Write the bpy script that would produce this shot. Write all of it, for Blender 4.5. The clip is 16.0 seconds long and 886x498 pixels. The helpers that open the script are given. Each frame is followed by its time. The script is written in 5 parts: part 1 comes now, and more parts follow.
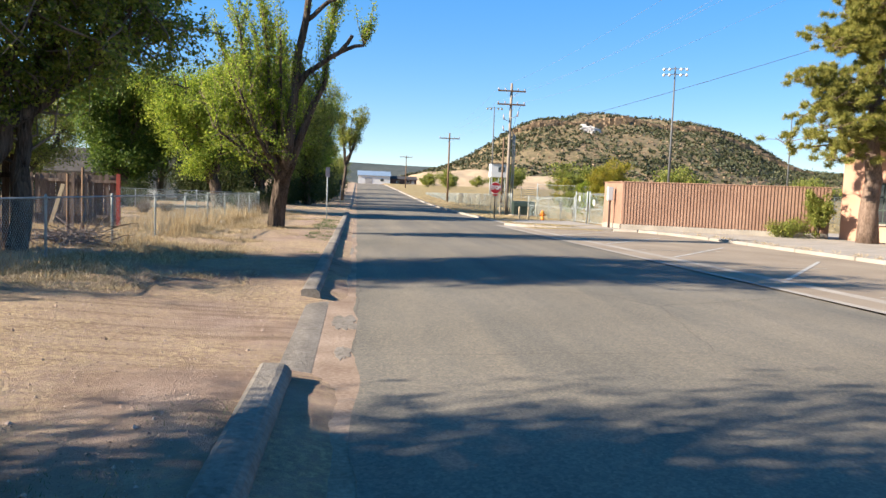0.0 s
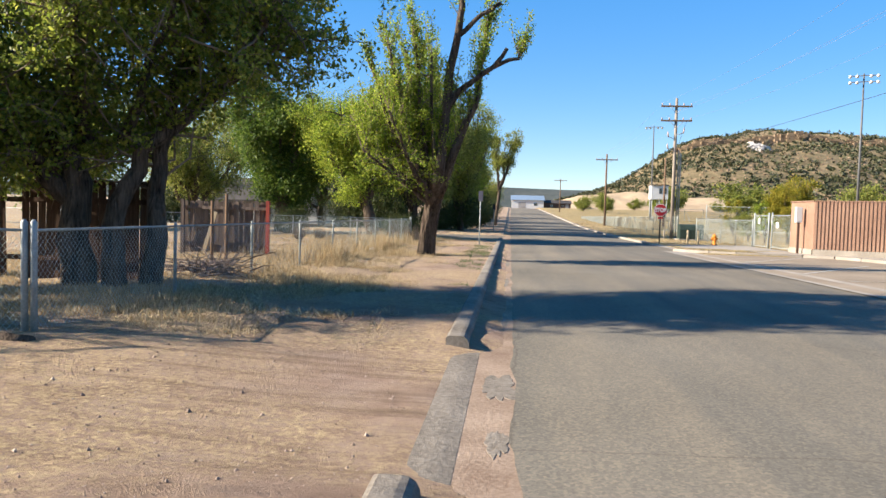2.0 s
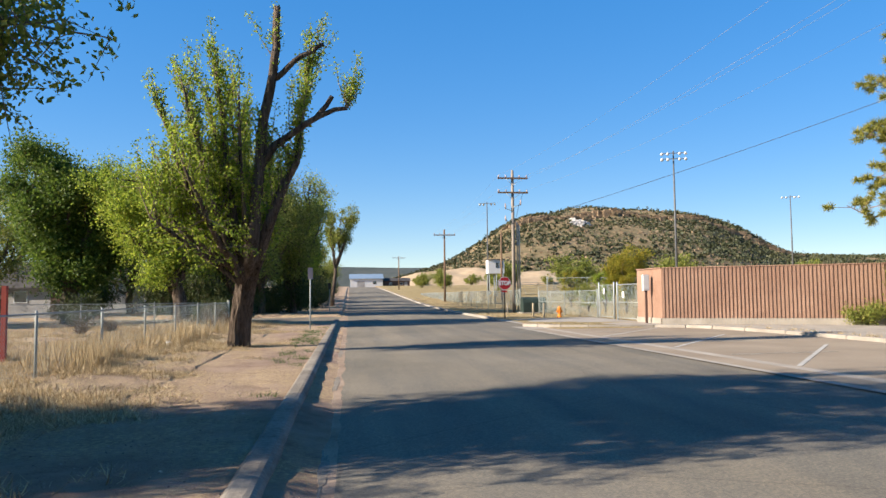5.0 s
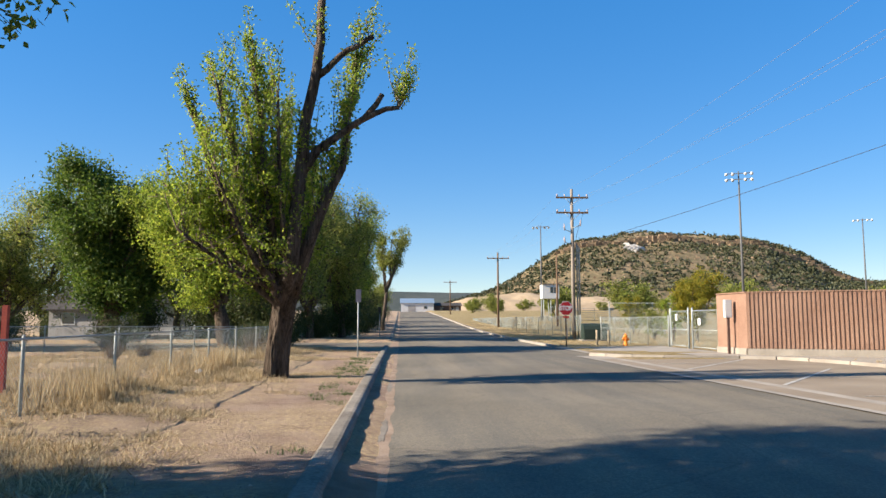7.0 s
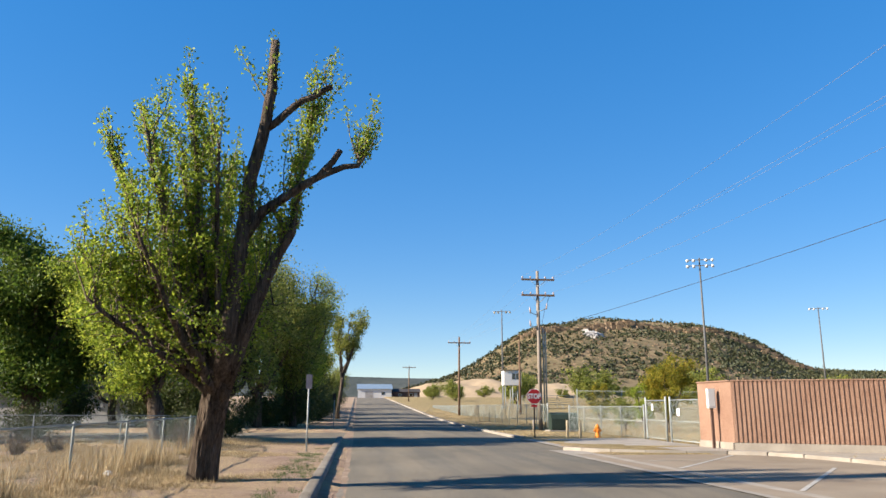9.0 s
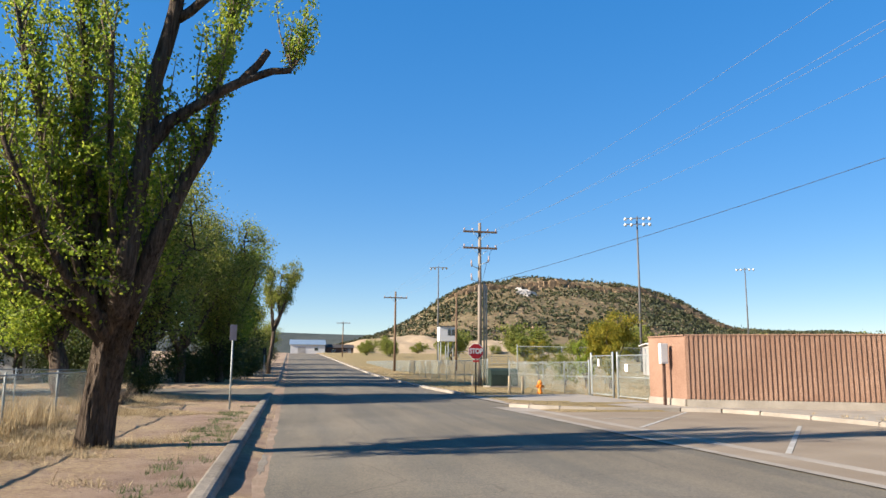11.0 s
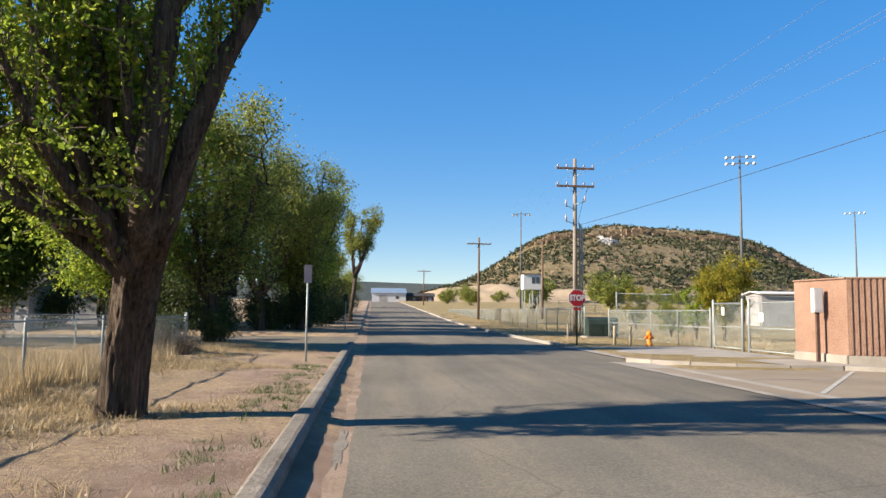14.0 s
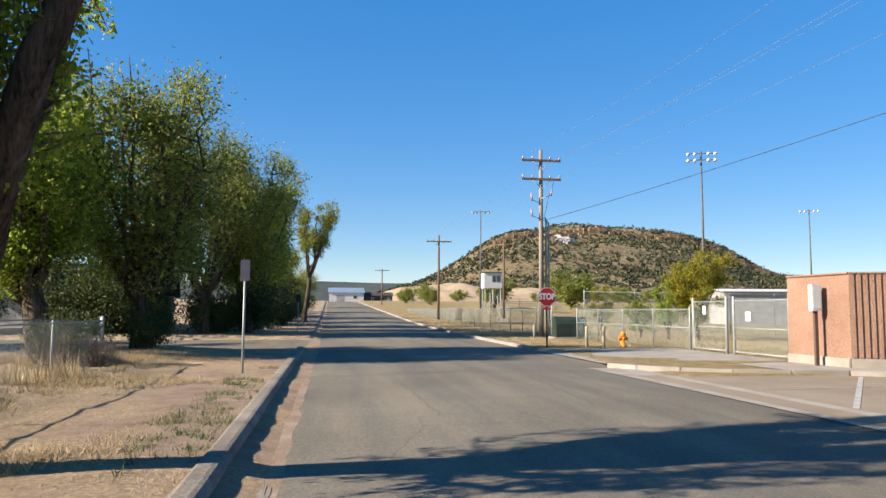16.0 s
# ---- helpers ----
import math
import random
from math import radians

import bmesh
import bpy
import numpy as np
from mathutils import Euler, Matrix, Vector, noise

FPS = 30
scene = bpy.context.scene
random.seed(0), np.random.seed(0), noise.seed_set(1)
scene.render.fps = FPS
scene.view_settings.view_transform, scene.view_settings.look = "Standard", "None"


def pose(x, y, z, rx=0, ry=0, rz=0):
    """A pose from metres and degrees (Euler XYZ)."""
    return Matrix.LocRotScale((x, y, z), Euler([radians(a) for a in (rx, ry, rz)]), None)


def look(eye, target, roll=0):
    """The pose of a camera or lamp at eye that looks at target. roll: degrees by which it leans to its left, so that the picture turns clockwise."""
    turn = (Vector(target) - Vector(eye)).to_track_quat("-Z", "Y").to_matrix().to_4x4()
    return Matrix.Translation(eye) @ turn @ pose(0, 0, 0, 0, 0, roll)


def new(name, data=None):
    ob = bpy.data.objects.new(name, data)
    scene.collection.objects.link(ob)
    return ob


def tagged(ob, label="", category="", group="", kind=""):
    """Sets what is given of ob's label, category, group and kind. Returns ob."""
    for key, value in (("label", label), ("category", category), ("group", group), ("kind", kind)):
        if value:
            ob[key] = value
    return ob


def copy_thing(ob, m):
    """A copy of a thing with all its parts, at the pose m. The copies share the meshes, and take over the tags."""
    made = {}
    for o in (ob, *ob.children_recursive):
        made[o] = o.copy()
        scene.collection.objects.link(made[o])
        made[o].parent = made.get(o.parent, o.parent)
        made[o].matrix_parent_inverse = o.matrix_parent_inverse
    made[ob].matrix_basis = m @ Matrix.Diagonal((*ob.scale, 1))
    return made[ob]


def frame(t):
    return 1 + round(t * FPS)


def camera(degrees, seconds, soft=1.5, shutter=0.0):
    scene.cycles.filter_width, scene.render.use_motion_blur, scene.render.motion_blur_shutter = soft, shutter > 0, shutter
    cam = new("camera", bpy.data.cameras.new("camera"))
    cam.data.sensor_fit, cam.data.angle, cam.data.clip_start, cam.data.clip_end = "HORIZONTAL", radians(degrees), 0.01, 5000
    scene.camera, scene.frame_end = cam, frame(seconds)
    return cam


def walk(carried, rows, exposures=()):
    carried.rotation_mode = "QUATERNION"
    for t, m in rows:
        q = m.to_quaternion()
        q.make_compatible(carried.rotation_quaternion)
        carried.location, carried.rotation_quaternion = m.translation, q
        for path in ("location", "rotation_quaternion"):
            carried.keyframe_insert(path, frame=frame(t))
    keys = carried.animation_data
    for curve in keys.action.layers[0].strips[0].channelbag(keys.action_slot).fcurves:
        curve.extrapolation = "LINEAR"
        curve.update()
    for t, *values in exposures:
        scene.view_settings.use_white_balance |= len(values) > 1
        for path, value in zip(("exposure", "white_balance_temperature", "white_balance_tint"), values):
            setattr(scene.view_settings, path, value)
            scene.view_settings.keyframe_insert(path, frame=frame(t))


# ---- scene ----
cam = camera(62.9, 16.0)
METRES, EYE, TILT, LEAN, TURN = 20.886, 1.65, 1.07, 0.0, -5.1
PATH = [
    (0, (-0.326, 1.17, 1.508), (-0.086, 3.15, 1.358), 2.2),
    (0.5, (-0.328, 1.797, 1.487), (-0.073, 3.776, 1.35), 2.0),
    (1, (-0.37, 2.277, 1.495), (-0.34, 4.274, 1.374), 2.1),
    (1.5, (-0.429, 2.732, 1.498), (-0.586, 4.723, 1.388), 2.2),
    (2, (-0.374, 3.193, 1.494), (-0.556, 5.182, 1.398), 1.5),
    (2.5, (-0.307, 3.819, 1.52), (-0.276, 5.817, 1.586), 0.6),
    (3, (-0.259, 4.449, 1.583), (-0.032, 6.432, 1.705), -0.2),
    (3.2, (-0.216, 4.669, 1.57), (0.055, 6.648, 1.681), -0.1),
    (5.3, (-0.181, 7.533, 1.42), (0.065, 9.513, 1.554), -0.9),
    (5.5, (-0.177, 7.797, 1.393), (0.035, 9.78, 1.537), -0.9),
    (6, (-0.145, 8.358, 1.428), (0.024, 10.344, 1.588), -0.8),
    (6.5, (-0.181, 8.944, 1.451), (-0.044, 10.929, 1.647), -0.3),
    (7, (-0.185, 9.57, 1.465), (-0.069, 11.557, 1.66), -0.1),
    (7.5, (-0.225, 10.182, 1.523), (-0.115, 12.169, 1.716), -0.0),
    (8, (-0.269, 10.705, 1.538), (-0.156, 12.678, 1.846), -0.1),
    (8.5, (-0.194, 11.219, 1.553), (-0.076, 13.176, 1.951), 0.3),
    (9, (-0.142, 11.804, 1.565), (0.081, 13.745, 1.99), 0.2),
    (9.5, (-0.078, 12.348, 1.528), (0.26, 14.284, 1.898), 0.6),
    (9.7, (-0.078, 12.557, 1.537), (0.283, 14.496, 1.87), 1.0),
    (11.8, (-0.048, 15.178, 1.466), (0.364, 17.113, 1.76), 0.2),
    (12, (-0.04, 15.453, 1.459), (0.326, 17.4, 1.736), 0.3),
    (12.5, (-0.111, 15.997, 1.464), (0.138, 17.968, 1.7), 0.6),
    (13, (-0.136, 16.566, 1.461), (0.047, 18.544, 1.692), 0.5),
    (13.5, (-0.132, 17.132, 1.459), (0.034, 19.115, 1.656), 0.8),
    (14, (-0.109, 17.728, 1.445), (0.084, 19.711, 1.616), 0.7),
    (14.5, (-0.036, 18.432, 1.47), (0.217, 20.408, 1.652), 0.2),
    (15, (0.014, 19.07, 1.475), (0.291, 21.04, 1.682), -0.1),
    (15.5, (0.078, 19.632, 1.498), (0.375, 21.598, 1.711), -0.2),
    (16, (0.094, 20.221, 1.499), (0.401, 22.19, 1.669), 0.3),
]
walk(cam, [(t, look(eye, target, roll)) for t, eye, target, roll in PATH], ((0.0, 1.57), (2.2, 1.55), (3.4, 1.36), (16.0, 1.24)))

# ---- world, sun ----
SUN_DIR = Vector((-0.882, -0.14, 0.45)).normalized()      # towards the sun
elev = math.asin(SUN_DIR.z)
world = bpy.data.worlds.new("sky")
scene.world = world
world.use_nodes = True
wn = world.node_tree
sky = wn.nodes.new("ShaderNodeTexSky")
sky.sky_type = "NISHITA"
sky.sun_disc = False
sky.sun_elevation = elev
sky.sun_rotation = math.atan2(SUN_DIR.x, SUN_DIR.y)
sky.altitude = 1900
sky.air_density = 1.2
sky.dust_density = 0.0
sky.ozone_density = 5.0
bg = wn.nodes["Background"]
bg.inputs["Strength"].default_value = 0.172
deep = wn.nodes.new("ShaderNodeHueSaturation")
deep.inputs["Saturation"].default_value = 1.93
deep.inputs["Hue"].default_value = 0.513
even = wn.nodes.new("ShaderNodeGamma")
even.inputs["Gamma"].default_value = 0.46
wn.links.new(sky.outputs[0], even.inputs["Color"])
wn.links.new(even.outputs[0], deep.inputs["Color"])
wn.links.new(deep.outputs[0], bg.inputs["Color"])
sun_data = bpy.data.lights.new("sun", "SUN")
sun_data.energy = 5.8
sun_data.angle = radians(0.53)
sun_data.color = (1.0, 0.89, 0.755)
sun = new("sun", sun_data)
sun.matrix_world = look(SUN_DIR * 100, (0, 0, 0))

# ---- materials ----
def ramp(nt, fac, stops):
    n = nt.nodes.new("ShaderNodeValToRGB")
    els = n.color_ramp.elements
    while len(els) < len(stops):
        els.new(0.5)
    for e, (p, c) in zip(els, stops):
        e.position, e.color = p, (*c, 1)
    nt.links.new(fac, n.inputs[0])
    return n.outputs[0]


def noise_tex(nt, coord, scale, detail=4.0, rough=0.55):
    n = nt.nodes.new("ShaderNodeTexNoise")
    n.inputs["Scale"].default_value = scale
    n.inputs["Detail"].default_value = detail
    n.inputs["Roughness"].default_value = rough
    nt.links.new(coord, n.inputs["Vector"])
    return n.outputs["Fac"]


def mixed(nt, fac, a, b, mode="MIX"):
    n = nt.nodes.new("ShaderNodeMix")
    n.data_type, n.blend_type = "RGBA", mode
    for sock, v in ((n.inputs[0], fac), (n.inputs[6], a), (n.inputs[7], b)):
        if isinstance(v, (int, float)):
            sock.default_value = v
        elif isinstance(v, tuple):
            sock.default_value = (*v, 1)
        else:
            nt.links.new(v, sock)
    return n.outputs[2]


def material(name):
    m = bpy.data.materials.new(name)
    m.use_nodes = True
    nt = m.node_tree
    return m, nt, nt.nodes["Principled BSDF"]


def coords(nt, scale=(1, 1, 1)):
    tc = nt.nodes.new("ShaderNodeTexCoord")
    mp = nt.nodes.new("ShaderNodeMapping")
    mp.inputs["Scale"].default_value = scale
    nt.links.new(tc.outputs["Object"], mp.inputs[0])
    return mp.outputs[0]


def bump(nt, p, height, strength, distance):
    b = nt.nodes.new("ShaderNodeBump")
    b.inputs["Strength"].default_value = strength
    b.inputs["Distance"].default_value = distance
    nt.links.new(height, b.inputs["Height"])
    nt.links.new(b.outputs[0], p.inputs["Normal"])


def surface(name, dark, light, big=1.0, fine=30.0, rough=0.85, relief=0.3, depth=0.01, metal=0.0, stretch=(1, 1, 1), vary=0.0):
    """Two colours mixed at a large and a fine scale, with relief; vary: change from piece to piece."""
    m, nt, p = material(name)
    c = coords(nt, stretch)
    a, b = noise_tex(nt, c, big), noise_tex(nt, c, fine, 5, 0.65)
    add = nt.nodes.new("ShaderNodeMath")
    add.operation = "MULTIPLY_ADD"
    add.inputs[1].default_value = 0.5
    nt.links.new(b, add.inputs[0])
    half = nt.nodes.new("ShaderNodeMath")
    half.operation = "MULTIPLY"
    half.inputs[1].default_value = 0.5
    nt.links.new(a, half.inputs[0])
    nt.links.new(half.outputs[0], add.inputs[2])
    col = ramp(nt, add.outputs[0], [(0.36, dark), (0.64, light)])
    if vary:
        info = nt.nodes.new("ShaderNodeObjectInfo")
        hsv = nt.nodes.new("ShaderNodeHueSaturation")
        mr = nt.nodes.new("ShaderNodeMapRange")
        mr.inputs[3].default_value, mr.inputs[4].default_value = 1 - vary, 1 + vary
        nt.links.new(info.outputs["Random"], mr.inputs[0])
        nt.links.new(mr.outputs[0], hsv.inputs["Value"])
        nt.links.new(col, hsv.inputs["Color"])
        col = hsv.outputs[0]
    nt.links.new(col, p.inputs["Base Color"])
    p.inputs["Roughness"].default_value = rough
    p.inputs["Metallic"].default_value = metal
    p.inputs["Specular IOR Level"].default_value = 0.08 if rough > 0.84 else 0.3
    if relief:
        bump(nt, p, b, relief, depth)
    return m


def leaf_material(name, c1, c2, c3, through_light=0.35):
    m, nt, p = material(name)
    geo = nt.nodes.new("ShaderNodeNewGeometry")
    col = ramp(nt, geo.outputs["Random Per Island"], [(0.0, c1), (0.55, c2), (1.0, c3)])
    nt.links.new(col, p.inputs["Base Color"])
    p.inputs["Roughness"].default_value = 0.55
    p.inputs["Specular IOR Level"].default_value = 0.25
    tr = nt.nodes.new("ShaderNodeBsdfTranslucent")
    nt.links.new(col, tr.inputs["Color"])
    mx = nt.nodes.new("ShaderNodeMixShader")
    mx.inputs[0].default_value = through_light
    nt.links.new(p.outputs[0], mx.inputs[1])
    nt.links.new(tr.outputs[0], mx.inputs[2])
    nt.links.new(mx.outputs[0], nt.nodes["Material Output"].inputs["Surface"])
    return m


def ground_material():
    m, nt, p = material("dirt_and_dry_grass")
    c = coords(nt)
    big, mid, fine, grit = noise_tex(nt, c, 0.35, 3), noise_tex(nt, c, 2.2, 5, 0.6), noise_tex(nt, c, 18, 6, 0.7), noise_tex(nt, c, 90, 3, 0.7)
    dirt = ramp(nt, mid, [(0.25, (0.222, 0.153, 0.111)), (0.5, (0.308, 0.222, 0.166)), (0.75, (0.385, 0.29, 0.225))])
    straw = ramp(nt, fine, [(0.3, (0.33, 0.23, 0.12)), (0.7, (0.54, 0.42, 0.25))])
    mask = ramp(nt, big, [(0.40, (0, 0, 0)), (0.58, (1, 1, 1))])
    breakup = ramp(nt, fine, [(0.40, (0, 0, 0)), (0.60, (1, 1, 1))])
    place = nt.nodes.new("ShaderNodeSeparateXYZ")
    nt.links.new(c, place.inputs[0])
    grown = []
    for axis, a, b in (("X", -2.3, -3.9), ("Y", 10.8, 11.8)):
        near = nt.nodes.new("ShaderNodeMapRange")
        near.inputs[1].default_value, near.inputs[2].default_value = a, b
        nt.links.new(place.outputs[axis], near.inputs[0])
        grown.append(near.outputs[0])
    cover = mixed(nt, 1.0, grown[0], grown[1], "MULTIPLY")
    mask = mixed(nt, 0.7, mask, mixed(nt, 1.0, mask, cover, "ADD"))
    both = mixed(nt, 1.0, mask, breakup, "MULTIPLY")
    col = mixed(nt, both, dirt, straw)
    sep = nt.nodes.new("ShaderNodeSeparateXYZ")
    nt.links.new(c, sep.inputs[0])
    edge = nt.nodes.new("ShaderNodeMapRange")
    edge.inputs[1].default_value, edge.inputs[2].default_value = 7.0, 9.0
    nt.links.new(sep.outputs["X"], edge.inputs[0])
    field = ramp(nt, mid, [(0.3, (0.222, 0.167, 0.0777)), (0.7, (0.34, 0.266, 0.141))])
    col = mixed(nt, edge.outputs[0], col, field)
    streak = ramp(nt, noise_tex(nt, coords(nt, (0.22, 3.2, 1)), 1.6, 5, 0.6), [(0.32, (0.74, 0.72, 0.70)), (0.5, (1, 1, 1)), (0.7, (1.14, 1.13, 1.12))])
    drive = []
    for a, b in ((6.2, 7.2), (11.2, 10.4)):
        near = nt.nodes.new("ShaderNodeMapRange")
        near.inputs[1].default_value, near.inputs[2].default_value = a, b
        nt.links.new(place.outputs["Y"], near.inputs[0])
        drive.append(near.outputs[0])
    col = mixed(nt, mixed(nt, 1.0, drive[0], drive[1], "MULTIPLY"), col, mixed(nt, 1.0, col, streak, "MULTIPLY"))
    specks = ramp(nt, grit, [(0.30, (0.62, 0.58, 0.55)), (0.46, (1, 1, 1)), (0.62, (1, 1, 1)), (0.74, (1.25, 1.22, 1.2))])
    col = mixed(nt, 1.0, col, specks, "MULTIPLY")
    nt.links.new(col, p.inputs["Base Color"])
    p.inputs["Roughness"].default_value = 0.95
    p.inputs["Specular IOR Level"].default_value = 0.04
    mix = nt.nodes.new("ShaderNodeMath")
    mix.operation = "ADD"
    nt.links.new(fine, mix.inputs[0])
    nt.links.new(grit, mix.inputs[1])
    bump(nt, p, mix.outputs[0], 0.85, 0.055)
    return m


def asphalt_material():
    m, nt, p = material("worn_asphalt")
    c = coords(nt)
    long = coords(nt, (1.4, 0.12, 1))
    big, streak, fine, grit = noise_tex(nt, c, 0.25, 3), noise_tex(nt, long, 0.8, 4), noise_tex(nt, c, 25, 6, 0.75), noise_tex(nt, c, 62, 4, 0.85)
    col = ramp(nt, big, [(0.3, (0.136, 0.122, 0.098)), (0.7, (0.182, 0.162, 0.130))])
    tint = ramp(nt, streak, [(0.35, (0.82, 0.84, 0.86)), (0.65, (1.14, 1.10, 1.04))])
    col = mixed(nt, 1.0, col, tint, "MULTIPLY")
    stones = ramp(nt, grit, [(0.28, (0.68, 0.68, 0.68)), (0.44, (0.95, 0.95, 0.95)), (0.60, (1.04, 1.04, 1.04)), (0.72, (1.45, 1.38, 1.28))])
    col = mixed(nt, 1.0, col, stones, "MULTIPLY")
    chips = nt.nodes.new("ShaderNodeTexVoronoi")
    chips.inputs["Scale"].default_value = 48
    nt.links.new(c, chips.inputs["Vector"])
    bw = nt.nodes.new("ShaderNodeRGBToBW")
    nt.links.new(chips.outputs["Color"], bw.inputs[0])
    chip = ramp(nt, bw.outputs[0], [(0.2, (0.84, 0.845, 0.85)), (0.55, (1.0, 1.0, 1.0)), (0.85, (1.22, 1.18, 1.12))])
    col = mixed(nt, 1.0, col, chip, "MULTIPLY")
    vor = nt.nodes.new("ShaderNodeTexVoronoi")
    vor.feature = "DISTANCE_TO_EDGE"
    vor.inputs["Scale"].default_value = 0.22
    warp = nt.nodes.new("ShaderNodeTexNoise")
    warp.inputs["Scale"].default_value = 1.6
    warp.inputs["Detail"].default_value = 6
    nt.links.new(c, warp.inputs["Vector"])
    mv = mixed(nt, 0.16, c, warp.outputs["Color"], "ADD")
    nt.links.new(mv, vor.inputs["Vector"])
    crack = ramp(nt, vor.outputs["Distance"], [(0.0, (0.45, 0.43, 0.42)), (0.0035, (1, 1, 1))])
    col = mixed(nt, 0.4, col, mixed(nt, 1.0, col, crack, "MULTIPLY"))
    nt.links.new(col, p.inputs["Base Color"])
    p.inputs["Roughness"].default_value = 0.92
    p.inputs["Specular IOR Level"].default_value = 0.08
    bump(nt, p, grit, 0.5, 0.008)
    return m


M_GROUND = ground_material()
M_ASPHALT = asphalt_material()
M_CONCRETE = surface("old_concrete", (0.207, 0.181, 0.148), (0.326, 0.289, 0.24), 1.3, 40, 0.9, 0.35, 0.006, vary=0.08)
M_KERB = surface("stained_kerb_concrete", (0.125, 0.106, 0.084), (0.275, 0.24, 0.195), 1.1, 22, 0.92, 0.7, 0.014, vary=0.15)
M_PARKING = surface("sealed_parking_asphalt", (0.185, 0.145, 0.104), (0.275, 0.225, 0.165), 0.5, 60, 0.9, 0.4, 0.006)
M_GUTTER = surface("dirty_gutter", (0.163, 0.111, 0.0777), (0.311, 0.237, 0.174), 1.6, 30, 0.95, 0.6, 0.012)
M_PAINT = surface("worn_white_paint", (0.21, 0.19, 0.16), (0.46, 0.44, 0.39), 5, 60, 0.8, 0.1)
M_BARK = surface("furrowed_bark", (0.02, 0.015, 0.011), (0.185, 0.14, 0.105), 1.5, 7, 0.95, 1.0, 0.12, stretch=(4.0, 4.0, 0.5))
M_TWIG = surface("twig_bark", (0.104, 0.0777, 0.0555), (0.222, 0.178, 0.133), 3, 20, 0.9, 0.2)
M_PINEBARK = surface("pine_bark", (0.074, 0.0481, 0.0333), (0.244, 0.174, 0.13), 2.5, 12, 0.95, 1.0, 0.05, stretch=(1.6, 1.6, 0.6))
M_LEAF = leaf_material("elm_leaf", (0.10, 0.155, 0.019), (0.235, 0.31, 0.031), (0.41, 0.435, 0.065), 0.58)
M_LEAF_DARK = leaf_material("deep_green_leaf", (0.04, 0.075, 0.012), (0.085, 0.14, 0.02), (0.17, 0.22, 0.035), 0.45)
# base colour lowered to stand for the shade under the trees
M_LEAF_SHADE = leaf_material("shade_toned_shrub_leaf", (0.0252, 0.0396, 0.0101), (0.0504, 0.0684, 0.0173), (0.0936, 0.101, 0.0288), 0.35)
M_LEAF_ELM = leaf_material("shaded_elm_leaf", (0.088, 0.125, 0.021), (0.185, 0.23, 0.034), (0.33, 0.335, 0.065), 0.58)
M_LEAF_OLIVE = leaf_material("olive_leaf", (0.105, 0.135, 0.026), (0.215, 0.24, 0.044), (0.35, 0.335, 0.085), 0.55)
M_LEAF_YELLOW = leaf_material("yellowing_leaf", (0.10, 0.13, 0.014), (0.24, 0.22, 0.02), (0.42, 0.30, 0.035), 0.45)
M_NEEDLE = leaf_material("pine_needle", (0.13, 0.15, 0.03), (0.26, 0.255, 0.052), (0.42, 0.36, 0.10), 0.45)
M_SCRUB = leaf_material("juniper_scrub", (0.0302, 0.0374, 0.0166), (0.0562, 0.0619, 0.0274), (0.0936, 0.09, 0.0432), 0.15)
M_STRAW = leaf_material("dry_grass", (0.19, 0.13, 0.065), (0.41, 0.305, 0.16), (0.62, 0.50, 0.31), 0.3)
M_WEED = leaf_material("green_weed", (0.0432, 0.072, 0.018), (0.0864, 0.115, 0.036), (0.173, 0.173, 0.072), 0.3)
M_WOOD = surface("grey_weathered_wood", (0.0629, 0.0459, 0.037), (0.174, 0.137, 0.115), 1.2, 9, 0.92, 0.6, 0.006, stretch=(9, 9, 0.7), vary=0.22)
M_DARKWOOD = surface("dark_brown_fence_wood", (0.0444, 0.0281, 0.0207), (0.118, 0.0777, 0.0555), 1.2, 9, 0.92, 0.5, 0.006, stretch=(9, 9, 0.7), vary=0.25)
M_POLEWOOD = surface("utility_pole_wood", (0.148, 0.122, 0.0999), (0.296, 0.255, 0.211), 1.0, 8, 0.9, 0.4, 0.005, stretch=(6, 6, 0.4))
M_PALEWOOD = surface("pale_painted_wood", (0.34, 0.266, 0.163), (0.474, 0.385, 0.259), 2, 20, 0.8, 0.2, 0.003)
M_BROWNPOLE = surface("brown_creosote_wood", (0.0888, 0.0555, 0.0355), (0.207, 0.137, 0.0888), 1.0, 8, 0.9, 0.4, 0.005, stretch=(6, 6, 0.4))
M_GALV = surface("galvanised_steel", (0.20, 0.215, 0.205), (0.36, 0.38, 0.365), 3, 40, 0.6, 0.1, 0.002, 0.35)
M_TOWER = surface("weathered_grey_mast", (0.07, 0.07, 0.07), (0.13, 0.13, 0.128), 1, 10, 0.6, 0.0, 0.002, 0.3)
M_WIRE = surface("chain_link_wire", (0.28, 0.33, 0.31), (0.42, 0.48, 0.455), 3, 40, 0.6, 0.0, 0.002, 0.3)
M_REDPAINT = surface("faded_red_paint", (0.222, 0.0333, 0.0222), (0.34, 0.0629, 0.0407), 3, 40, 0.7, 0.2, 0.002)
M_STOPRED = surface("stop_sign_red", (0.266, 0.00888, 0.0118), (0.34, 0.0163, 0.0207), 2, 30, 0.45, 0.0)
M_WHITE = surface("white_paint", (0.488, 0.481, 0.459), (0.607, 0.599, 0.577), 1.5, 25, 0.6, 0.1, 0.002)
M_SIGNBACK = surface("sign_back_metal", (0.296, 0.229, 0.222), (0.385, 0.311, 0.296), 3, 30, 0.5, 0.05, 0.002, 0.2)
M_BLACK = surface("black_coating", (0.00888, 0.00888, 0.00888), (0.0259, 0.0244, 0.0222), 3, 40, 0.6, 0.1, 0.002)
